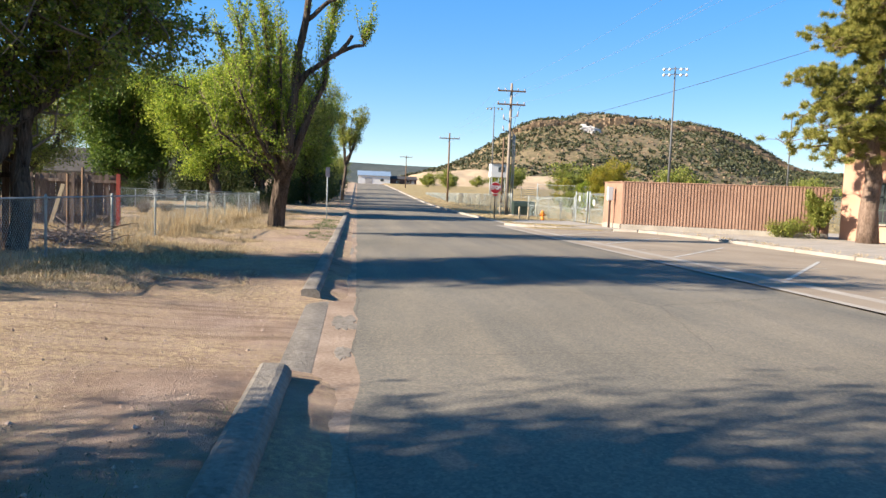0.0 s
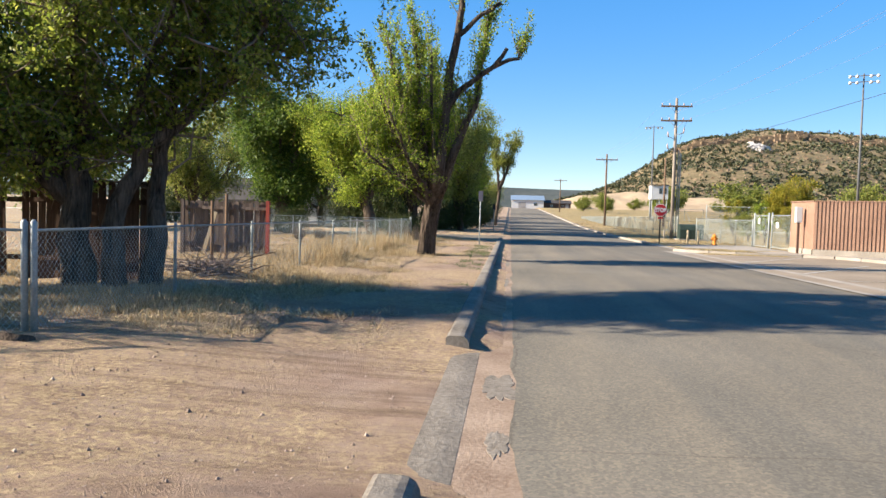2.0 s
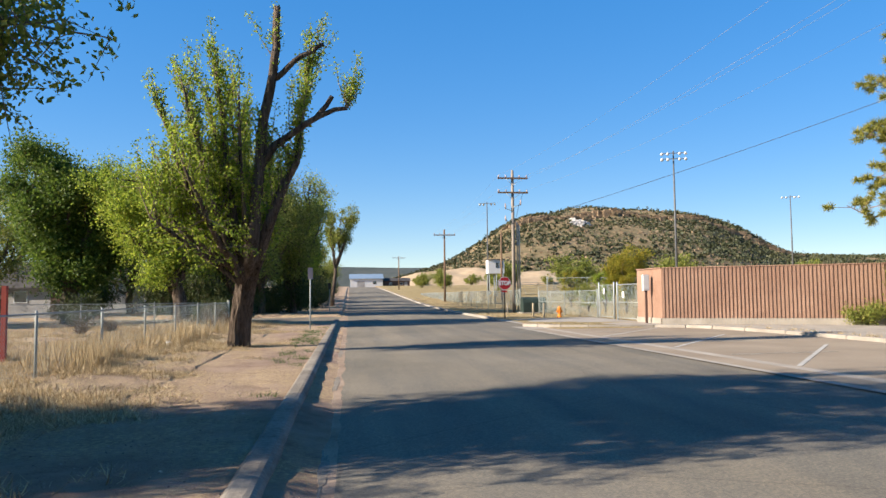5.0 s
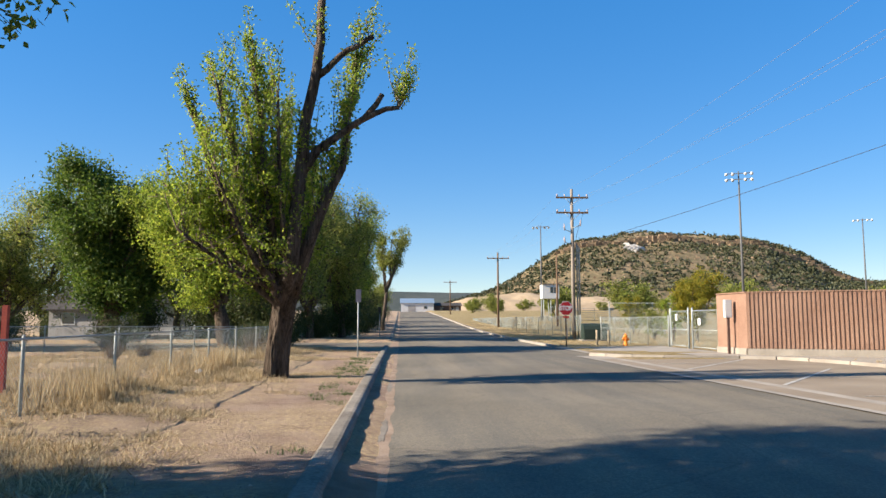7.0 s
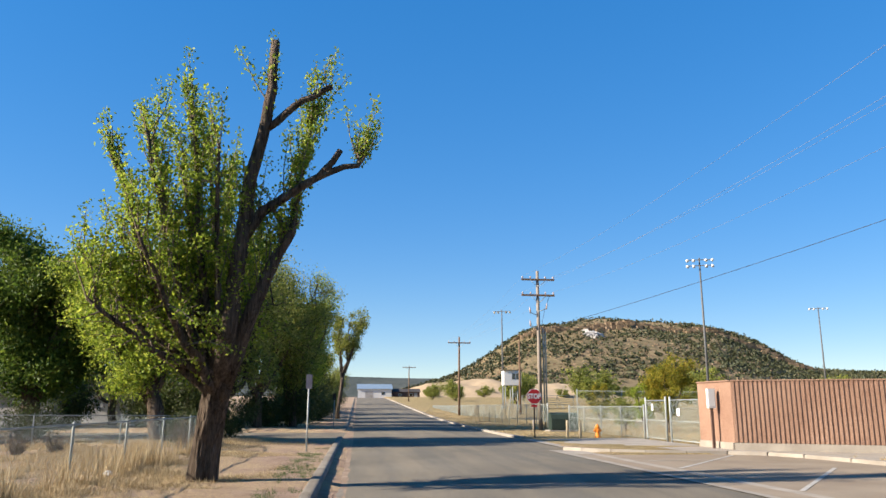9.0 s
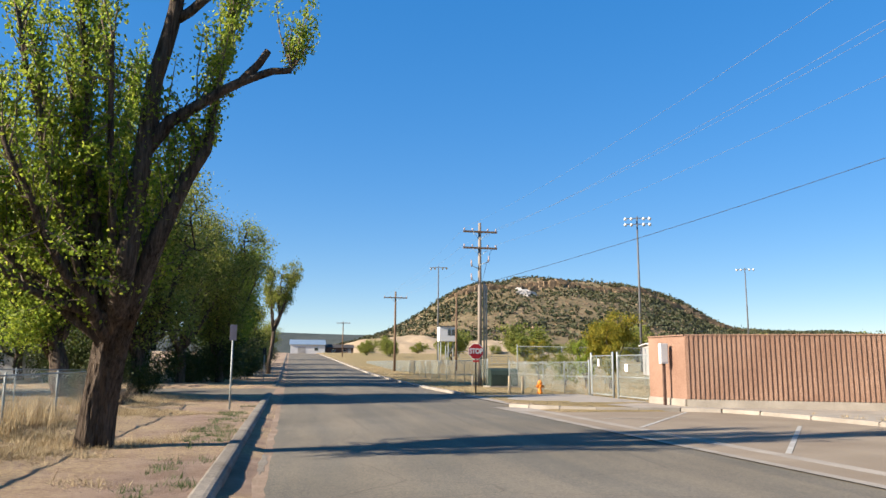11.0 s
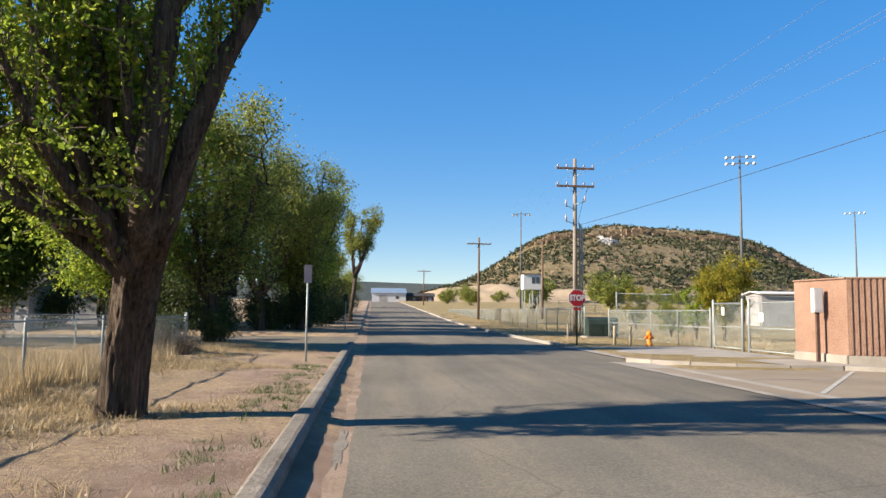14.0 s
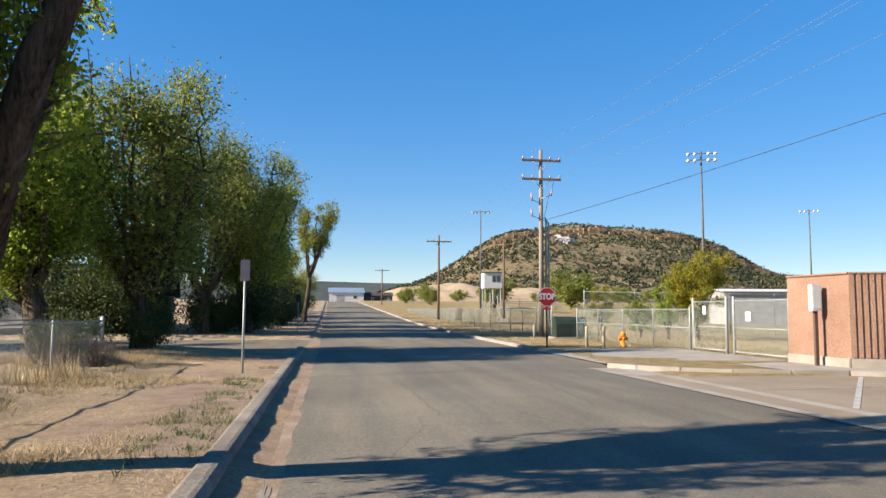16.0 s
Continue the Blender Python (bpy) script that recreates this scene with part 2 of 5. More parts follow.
M_GREENBOX = surface("dark_green_enamel", (0.014, 0.026, 0.019), (0.03, 0.044, 0.033), 2, 30, 0.6, 0.05, 0.002)
M_ORANGE = surface("hydrant_orange", (0.533, 0.148, 0.0148), (0.651, 0.237, 0.0296), 4, 40, 0.5, 0.1, 0.003)
M_SPLIT = surface("salmon_split_face_block", (0.19, 0.108, 0.075), (0.31, 0.198, 0.14), 0.6, 22, 0.95, 1.0, 0.03)
M_STUCCO = surface("salmon_stucco", (0.37, 0.2, 0.133), (0.459, 0.266, 0.185), 0.8, 45, 0.95, 0.4, 0.006)
M_HILL = surface("dry_hill_soil", (0.085, 0.072, 0.036), (0.225, 0.168, 0.098), 0.02, 0.22, 0.95, 0.8, 1.5)
M_BANK = surface("pale_sand_bank", (0.296, 0.215, 0.13), (0.414, 0.318, 0.207), 0.03, 0.4, 0.95, 0.5, 0.6)
M_ROCK = surface("sandstone_rock", (0.13, 0.09, 0.055), (0.27, 0.195, 0.125), 0.1, 1.2, 0.95, 0.8, 0.5)
M_PALEROCK = surface("pale_rock", (0.407, 0.363, 0.318), (0.533, 0.496, 0.451), 0.1, 1.2, 0.95, 0.6, 0.4)
M_RIDGE = surface("far_wooded_ridge", (0.0444, 0.0555, 0.0533), (0.0851, 0.0925, 0.0851), 0.004, 0.03, 1.0, 0.3, 4)
M_GRAVEL = leaf_material("loose_stone", (0.13, 0.085, 0.06), (0.25, 0.175, 0.13), (0.38, 0.29, 0.23), 0.0)
M_ROOFBLUE = surface("blue_metal_roof", (0.163, 0.222, 0.281), (0.237, 0.296, 0.355), 0.5, 10, 0.5, 0.1, 0.01, 0.2)
M_BROWNWALL = surface("brown_shed_wall", (0.074, 0.0444, 0.037), (0.148, 0.0962, 0.074), 0.5, 8, 0.9, 0.2)
M_GREYROOF = surface("dark_shingle_roof", (0.037, 0.0348, 0.0333), (0.0814, 0.074, 0.0703), 0.8, 14, 0.9, 0.4, 0.01)
M_GREYWALL = surface("peeling_grey_wall", (0.222, 0.207, 0.192), (0.385, 0.37, 0.348), 0.9, 12, 0.85, 0.2)
M_CABLE = surface("black_cable", (0.0148, 0.0148, 0.0148), (0.0333, 0.0333, 0.0333), 2, 10, 0.6, 0.0)
M_ALU = surface("bare_aluminium_wire", (0.281, 0.296, 0.311), (0.37, 0.385, 0.407), 2, 10, 0.4, 0.0, 0.001, 0.6)


def glass_material():
    m, nt, p = material("window_glass")
    p.inputs["Base Color"].default_value = (0.02, 0.022, 0.025, 1)
    p.inputs["Roughness"].default_value = 0.04
    p.inputs["Specular IOR Level"].default_value = 0.8
    return m


M_GLASS = glass_material()


# ---- mesh helpers ----
class Shell:
    """Collects vertices and faces of one mesh."""

    def __init__(self):
        self.v, self.f, self.n, self.smooth = [], [], 0, True

    def add(self, verts, faces):
        self.v.append(np.asarray(verts, float).reshape(-1, 3))
        self.f.extend([tuple(i + self.n for i in f) for f in faces])
        self.n += len(self.v[-1])

    def tube(self, pts, radii, sides=8, cap=True):
        pts = [Vector(p) for p in pts]
        rings, up = [], Vector((0.31, 0.95, 0.07))
        for i, p in enumerate(pts):
            d = (pts[min(i + 1, len(pts) - 1)] - pts[max(i - 1, 0)])
            d = d.normalized() if d.length > 1e-9 else Vector((0, 0, 1))
            a = d.cross(up)
            a = a.normalized() if a.length > 1e-3 else d.orthogonal().normalized()
            b = d.cross(a)
            r = radii[i]
            rings += [p + (a * math.cos(t) + b * math.sin(t)) * r for t in (2 * math.pi * k / sides for k in range(sides))]
        faces = [(i * sides + k, i * sides + (k + 1) % sides, (i + 1) * sides + (k + 1) % sides, (i + 1) * sides + k)
                 for i in range(len(pts) - 1) for k in range(sides)]
        if cap:
            faces += [tuple(reversed(range(sides))), tuple((len(pts) - 1) * sides + k for k in range(sides))]
        self.add([tuple(v) for v in rings], faces)
        return self

    def box(self, lo, hi, m=None, bevel=0.0):
        b = bevel
        (x0, y0, z0), (x1, y1, z1) = lo, hi
        if not b:
            vs = [(x, y, z) for z in (z0, z1) for y in (y0, y1) for x in (x0, x1)]
            fs = [(0, 2, 3, 1), (4, 5, 7, 6), (0, 1, 5, 4), (2, 6, 7, 3), (0, 4, 6, 2), (1, 3, 7, 5)]
        else:
            bm = bmesh.new()
            bmesh.ops.create_cube(bm, size=1)
            bmesh.ops.scale(bm, verts=bm.verts, vec=(x1 - x0, y1 - y0, z1 - z0))
            bmesh.ops.translate(bm, verts=bm.verts, vec=((x0 + x1) / 2, (y0 + y1) / 2, (z0 + z1) / 2))
            bmesh.ops.bevel(bm, geom=bm.edges[:], offset=b, segments=2, affect="EDGES")
            bm.verts.index_update()
            vs = [tuple(v.co) for v in bm.verts]
            fs = [tuple(v.index for v in f.verts) for f in bm.faces]
            bm.free()
        if m is not None:
            vs = [tuple(m @ Vector(v)) for v in vs]
        self.add(vs, fs)
        return self

    def mesh(self, name):
        me = bpy.data.meshes.new(name)
        v = np.concatenate(self.v) if self.v else np.zeros((0, 3))
        me.from_pydata([tuple(p) for p in v.tolist()], [], self.f)
        if self.smooth:
            me.polygons.foreach_set("use_smooth", [True] * len(me.polygons))
        me.update()
        return me


def part(name, shell, mat, parent=None, label="", flat=False):
    """Links a shell as one mesh object, under a thing or a part."""
    if flat:
        shell.smooth = False
    me = shell.mesh(name)
    me.materials.append(mat)
    ob = new(name, me)
    if parent is not None:
        ob.parent = parent
    return tagged(ob, label)


def thing(name, label, category, group="", kind="", at=(0, 0, 0), turn=0.0):
    ob = new(name)
    ob.empty_display_size = 0.2
    ob.matrix_world = pose(*at, 0, 0, turn)
    return tagged(ob, label, category, group, kind)


def structure(name, shell, mat, label, category, flat=True):
    return tagged(part(name, shell, mat, None, "", flat), label, category, "", "structure")


def box_part(name, lo, hi, mat, parent, label="", bevel=0.0):
    return part(name, Shell().box(lo, hi, None, bevel), mat, parent, label, flat=True)


# ---- ground ----
def rise(y):
    """The road's height: level, then climbing gently past the crossing."""
    d = y - 52.0
    if d < 0:
        return 0.0
    if d < 48:
        return 0.5 * 0.0255 / 48 * d * d
    return 0.612 + 0.0255 * (min(y, 240.0) - 100)


KERB_L, KERB_R = -0.78, 7.9
CROSS0, CROSS1 = 47.6, 57.5


def smooth(a, b, x):
    t = max(0.0, min(1.0, (x - a) / (b - a)))
    return t * t * (3 - 2 * t)


def ground_z(x, y):
    z = rise(y)
    if x < KERB_L - 0.1:
        h = 0.13 + 0.035 * (noise.noise((x * 0.5, y * 0.5, 0)) + 0.5 * noise.noise((x * 1.7, y * 1.7, 3)))
        h += 0.014 * noise.noise((x * 4.1, y * 4.1, 6)) + 0.03 * smooth(-2.2, -3.4, x) * noise.noise((x * 2.6, y * 2.2, 8))
        h += 0.10 * smooth(-2.5, -6.0, x)
        drive = smooth(6.4, 7.4, y) * smooth(11.6, 10.6, y)
        h = h * (1 - drive) + drive * (0.02 + 0.16 * smooth(-1.0, -5.0, x))
        cross = smooth(CROSS0 - 0.6, CROSS0, y) * smooth(CROSS1 + 0.6, CROSS1, y)
        h = h * (1 - cross) + cross * -0.06
        return z + h
    if x < 8.4:
        return z - 0.08
    if y < 36.0:
        return z - 0.08 if x < 17 else z + 0.02
    far = smooth(120, 400, y)
    return z + 0.05 + 0.04 * noise.noise((x * 0.4, y * 0.4, 0)) + far * 0.5


def steps(*runs):
    out = []
    for a, b, s in runs:
        out += list(np.arange(a, b - 1e-6, s))
    return out + [runs[-1][1]]


def build_ground():
    xs = steps((-4200, -400, 760), (-400, -60, 68), (-60, -12, 3), (-12, -7, 0.3), (-7, -1.0, 0.12), (-1.0, 8.5, 0.95), (8.5, 20, 0.8), (20, 80, 5), (80, 400, 40), (400, 4200, 760))
    ys = steps((-400, -20, 76), (-20, 0, 2), (0, 44, 0.16), (44, 60, 0.4), (60, 130, 2), (130, 300, 8.5), (300, 700, 50), (700, 4600, 780))
    s = Shell()
    v = [(x, y, ground_z(x, y)) for y in ys for x in xs]
    w = len(xs)
    s.add(v, [(j * w + i, j * w + i + 1, (j + 1) * w + i + 1, (j + 1) * w + i) for j in range(len(ys) - 1) for i in range(w - 1)])
    structure("ground", s, M_GROUND, "reddish dirt ground with straw-coloured dry grass", "ground", flat=False)


def street_edge(y):
    """How far the gutter by the parking bays draws in along the street."""
    return -0.02 * (y - 8.0)


def strip(x0, x1, ys, dz, nx=6, crown=0.0, slant=0.0):
    s = Shell()
    v = [(x0 + (x1 - x0) * i / nx + slant * street_edge(y), y, rise(y) + dz + crown * (1 - (2 * i / nx - 1) ** 2)) for y in ys for i in range(nx + 1)]
    w = nx + 1
    s.add(v, [(j * w + i, j * w + i + 1, (j + 1) * w + i + 1, (j + 1) * w + i) for j in range(len(ys) - 1) for i in range(nx)])
    return s


def build_road():
    ys = steps((-30, 50, 4), (50, 230, 6))
    fine = steps((-30, 0, 2), (0, 46, 0.22), (46, 230, 4))
    edge = strip(-0.3, 7.35, fine, 0.0, 8, 0.05)
    for p in edge.v[0]:
        if p[0] < -0.29:
            p[0] += 0.07 * noise.fractal((0, p[1] * 0.8, 0), 1.0, 2.0, 5)
            p[2] += 0.006
    structure("road", edge, M_ASPHALT, "worn grey asphalt street with fine cracks", "road", flat=False)
    structure("gutter_left", strip(KERB_L - 0.02, -0.05, ys, 0.002, 2), M_GUTTER, "gutter strip of dirt over broken concrete", "gutter", flat=False)
    structure("valley_gutter", strip(7.4, 8.55, steps((-30, 38.6, 3.05)), 0.026, 4, -0.012, 1.0), M_CONCRETE, "pale concrete valley gutter beside the street", "gutter", flat=False)
    structure("road_shoulder", strip(7.35, KERB_R, steps((38.6, 48, 3), (48, 230, 6)), -0.002, 2), M_ASPHALT, "asphalt edge of the street", "road", flat=False)
    # side street on the left
    s = Shell()
    xs = steps((-70, -0.78, 4.6))
    v = [(x, y, rise(y) + 0.002) for y in (CROSS0 + 0.2, 50, 52.5, 55, CROSS1 - 0.2) for x in xs]
    w = len(xs)
    s.add(v, [(j * w + i, j * w + i + 1, (j + 1) * w + i + 1, (j + 1) * w + i) for j in range(4) for i in range(w - 1)])
    structure("side_street", s, M_ASPHALT, "grey asphalt side street meeting the road", "road", flat=False)
    # parking area
    s = Shell()
    s.add([(7.7, -30, 0.018), (40, -30, 0.018), (40, 36.4, 0.018), (7.2, 36.4, 0.018)], [(0, 1, 2, 3)])
    structure("parking_area", s, M_PARKING, "faded brownish asphalt parking bays", "parking area")
    # driveway apron to the gate
    s = Shell()
    s.add([(7.9, 40.2, 0.02), (13.2, 39.4, 0.12), (13.2, 46.6, 0.12), (7.9, 47.6, 0.02)], [(0, 1, 2, 3)])
    structure("driveway_apron", s, M_CONCRETE, "concrete driveway apron leading to the gate", "driveway")


def kerb_piece(x0, x1, y0, y1, h, name, parent, mat=None, lower0=False, lower1=False):
    """One kerb length with a rounded road edge; an end may slope down."""
    s = Shell()
    ring = [(x0, -0.15), (x0, h - 0.035), (x0 + 0.012, h - 0.01), (x0 + 0.04, h), (x1 - 0.10, h), (x1 - 0.06, h - 0.008), (x1 - 0.028, h - 0.03), (x1 - 0.008, h - 0.065), (x1 + 0.03, -0.15)]
    if h < 0.05:
        ring = [(x0 - 0.1, -0.1), (x0, h), (x0 + 0.05, h), (x1 - 0.05, h), (x1, h - 0.002), (x1 + 0.10, 0.004), (x1 + 0.14, -0.1)]
    n = 9
    vs = []
    for k in range(n):
        y = y0 + (y1 - y0) * k / (n - 1)
        wob = 0.012 * noise.noise((y * 1.7, x0, 1)) if h > 0.05 else 0.0
        for x, z in ring:
            zz = z
            if z > 0 and ((lower0 and k == 0) or (lower1 and k == n - 1)):
                zz = min(z, 0.025)
            vs.append((x + wob, y, zz + rise(y) + wob))
    m = len(ring)
    fs = [(k * m + i, k * m + i + 1, (k + 1) * m + i + 1, (k + 1) * m + i) for k in range(n - 1) for i in range(m - 1)]
    fs += [tuple(reversed(range(m))), tuple((n - 1) * m + i for i in range(m))]
    s.add(vs, [tuple(reversed(f)) for f in fs])
    return part(name, s, mat or M_KERB, parent, flat=True)


def build_kerbs():
    left = thing("kerb_left", "worn grey concrete kerb along the dirt verge", "kerb", kind="structure")
    y = -12.1
    while y < 6.5:
        kerb_piece(KERB_L - 0.26, KERB_L, y, min(y + 3.14, 6.95), 0.165, "kerb_length", left)
        y += 3.15
    y = 6.96
    while y < 10.9:
        kerb_piece(KERB_L - 0.26, KERB_L + 0.02, y, min(y + 2.04, 11.04), 0.014, "kerb_length", left)
        y += 2.05
    y = 11.05
    while y < 47.0:
        kerb_piece(KERB_L - 0.26, KERB_L, y, min(y + 3.04, 47.5), 0.165, "kerb_length", left)
        y += 3.05
    y = 58.0
    while y < 215:
        kerb_piece(KERB_L - 0.26, KERB_L, y, y + 6.08, 0.15, "kerb_length", left)
        y += 6.1
    right = thing("kerb_right", "pale concrete kerb along the grass verge", "kerb", kind="structure")
    y = 48.2
    while y < 215:
        kerb_piece_right(KERB_R, y, y + 6.08, right)
        y += 6.1


def kerb_piece_right(x, y0, y1, parent):
    s = Shell()
    ring = [(x + 0.26, -0.15), (x + 0.26, 0.12), (x + 0.04, 0.125), (x, 0.08), (x - 0.02, -0.15)]
    vs = [(px, y, z + rise(y)) for y in (y0, y1) for px, z in ring]
    m = len(ring)
    s.add(vs, [(i, i + 1, m + i + 1, m + i) for i in range(m - 1)] + [tuple(reversed(range(m))), tuple(m + i for i in range(m))])
    return part("kerb_length", s, M_CONCRETE, parent, flat=True)


def ribbon_kerb(name, pts, width, z0, h, parent, mat):
    """Kerb lengths along a bent line."""
    for (ax, ay), (bx, by) in zip(pts, pts[1:]):
        d = Vector((bx - ax, by - ay, 0))
        m = Matrix.Translation((ax, ay, z0)) @ Matrix.Rotation(math.atan2(d.y, d.x), 4, "Z")
        s = Shell().box((0.01, 0, -0.15), (d.length - 0.005, width, h), m, 0.02)
        part(name, s, mat, parent, flat=True)


# ---- trees ----
def leaf_shell(centres, size, rng, droop=0.25, aspect=0.5, vary=0.4):
    """Small folded leaves, each of two triangles, at the given places."""
    c = np.asarray(centres, float)
    n = len(c)
    a = rng.normal(size=(n, 3))
    a[:, 2] -= droop
    a /= np.linalg.norm(a, axis=1)[:, None]
    b = np.cross(a, rng.normal(size=(n, 3)))
    b /= np.linalg.norm(b, axis=1)[:, None]
    up = np.cross(a, b)
    s = size * (1 + vary * rng.uniform(-1, 1, n))[:, None]
    v = np.empty((n, 4, 3))
    v[:, 0] = c - a * s * 0.5
    v[:, 1] = c + b * s * aspect * 0.5 + up * s * 0.08
    v[:, 2] = c + a * s * 0.5
    v[:, 3] = c - b * s * aspect * 0.5 + up * s * 0.08
    sh = Shell()
    i = np.arange(n) * 4
    sh.v = [v.reshape(-1, 3)]
    sh.n = n * 4
    sh.f = list(map(tuple, np.concatenate([np.stack([i, i + 1, i + 2], 1), np.stack([i, i + 2, i + 3], 1)]).tolist()))
    return sh


def bend(a, b, rng, n=5, wob=0.08, sag=0.0):
    """A crooked line from a to b."""
    a, b = Vector(a), Vector(b)
    ln = (b - a).length
    out = []
    for i in range(n + 1):
        t = i / n
        p = a.lerp(b, t)
        if 0 < i < n:
            p += Vector(rng.normal(size=3)) * wob * ln * 0.5
        p.z += sag * ln * math.sin(t * math.pi)
        out.append(p)
    return out


def grow_tree(name, label, at, height, crown_r, trunk_r, seed, leaf_mat, leaves=9000, leaf=0.11, fork=0.25, limbs=6, lean=(0, 0), base=0.3,
              sides=8, spread=0.55, clump=0.35, group="", bark=None):
    """A broadleaf tree: trunk, limbs, branches, twigs, leaves round the twigs."""
    rng = np.random.default_rng(seed)
    wood, spots = Shell(), []
    top = Vector((lean[0], lean[1], height))
    fk = Vector((lean[0] * 0.3, lean[1] * 0.3, height * fork))
    trunk = bend((0, 0, -0.25), fk, rng, 4, 0.05)
    wood.tube(trunk, [trunk_r * 1.35] + [trunk_r * (1.05 - 0.07 * i) for i in range(4)], sides)
    for k in range(limbs):
        ang = 2 * math.pi * (k + rng.uniform(-0.3, 0.3)) / limbs
        reach = crown_r * rng.uniform(0.55, 1.0)
        upz = height * (base + (1 - base) * rng.uniform(0.55, 1.0)) if k else height * 0.97
        if not k:
            reach *= 0.3
        end = Vector((lean[0] + math.cos(ang) * reach, lean[1] + math.sin(ang) * reach, upz))
        start = fk + Vector((0, 0, -height * 0.03 * (k % 3)))
        mid = start.lerp(end, 0.5) + Vector((math.cos(ang), math.sin(ang), 0)) * crown_r * 0.12
        line = bend(start, mid, rng, 3, 0.10)[:-1] + bend(mid, end, rng, 4, 0.12)
        r0 = trunk_r * rng.uniform(0.42, 0.62)
        rad = [r0 * (1 - 0.88 * i / (len(line) - 1)) for i in range(len(line))]
        wood.tube(line, rad, 6)
        for j in range(9):
            t = rng.uniform(0.15, 1.0)
            idx = min(int(t * (len(line) - 1)), len(line) - 2)
            p = line[idx].lerp(line[idx + 1], rng.uniform(0, 1))
            d = Vector(rng.normal(size=3)) * 0.8 + Vector((p.x - lean[0], p.y - lean[1], 0)).normalized() * 0.6 + Vector((0, 0, 0.55))
            q = p + d.normalized() * crown_r * rng.uniform(0.25, 0.6)
            q.z = min(max(q.z, height * base), height * 1.02)
            br = bend(p, q, rng, 3, 0.12)
            wood.tube(br, [r0 * 0.30, r0 * 0.2, r0 * 0.13, r0 * 0.06], 4, False)
            for _ in range(6):
                t2 = rng.uniform(0.3, 1.0)
                i2 = min(int(t2 * 3), 2)
                p2 = br[i2].lerp(br[i2 + 1], t2 * 3 - i2)
                q2 = p2 + (Vector(rng.normal(size=3)) + Vector((0, 0, 0.45))).normalized() * crown_r * rng.uniform(0.12, 0.3)
                wood.tube([p2, q2], [r0 * 0.07, r0 * 0.025], 3, False)
                spots.append((p2, q2))
    per = max(1, leaves // len(spots))
    P = np.array([tuple(p) for p, _ in spots])
    Q = np.array([tuple(q) for _, q in spots])
    keep = rng.uniform(0.35, 1.65, len(spots))
    reps = np.maximum(1, (per * keep).astype(int))
    idx = np.repeat(np.arange(len(spots)), reps)
    t = rng.uniform(0.1, 1.15, len(idx))[:, None]
    c = P[idx] * (1 - t) + Q[idx] * t + rng.normal(size=(len(idx), 3)) * crown_r * 0.085 * clump / 0.35
    c = c[c[:, 2] > height * base * 0.75]
    tree = thing(name, label, "tree", group, at=at)
    part("trunk", wood, bark or M_BARK, tree)
    part("crown", leaf_shell(c, leaf, rng), leaf_mat, tree, flat=True)
    return tree


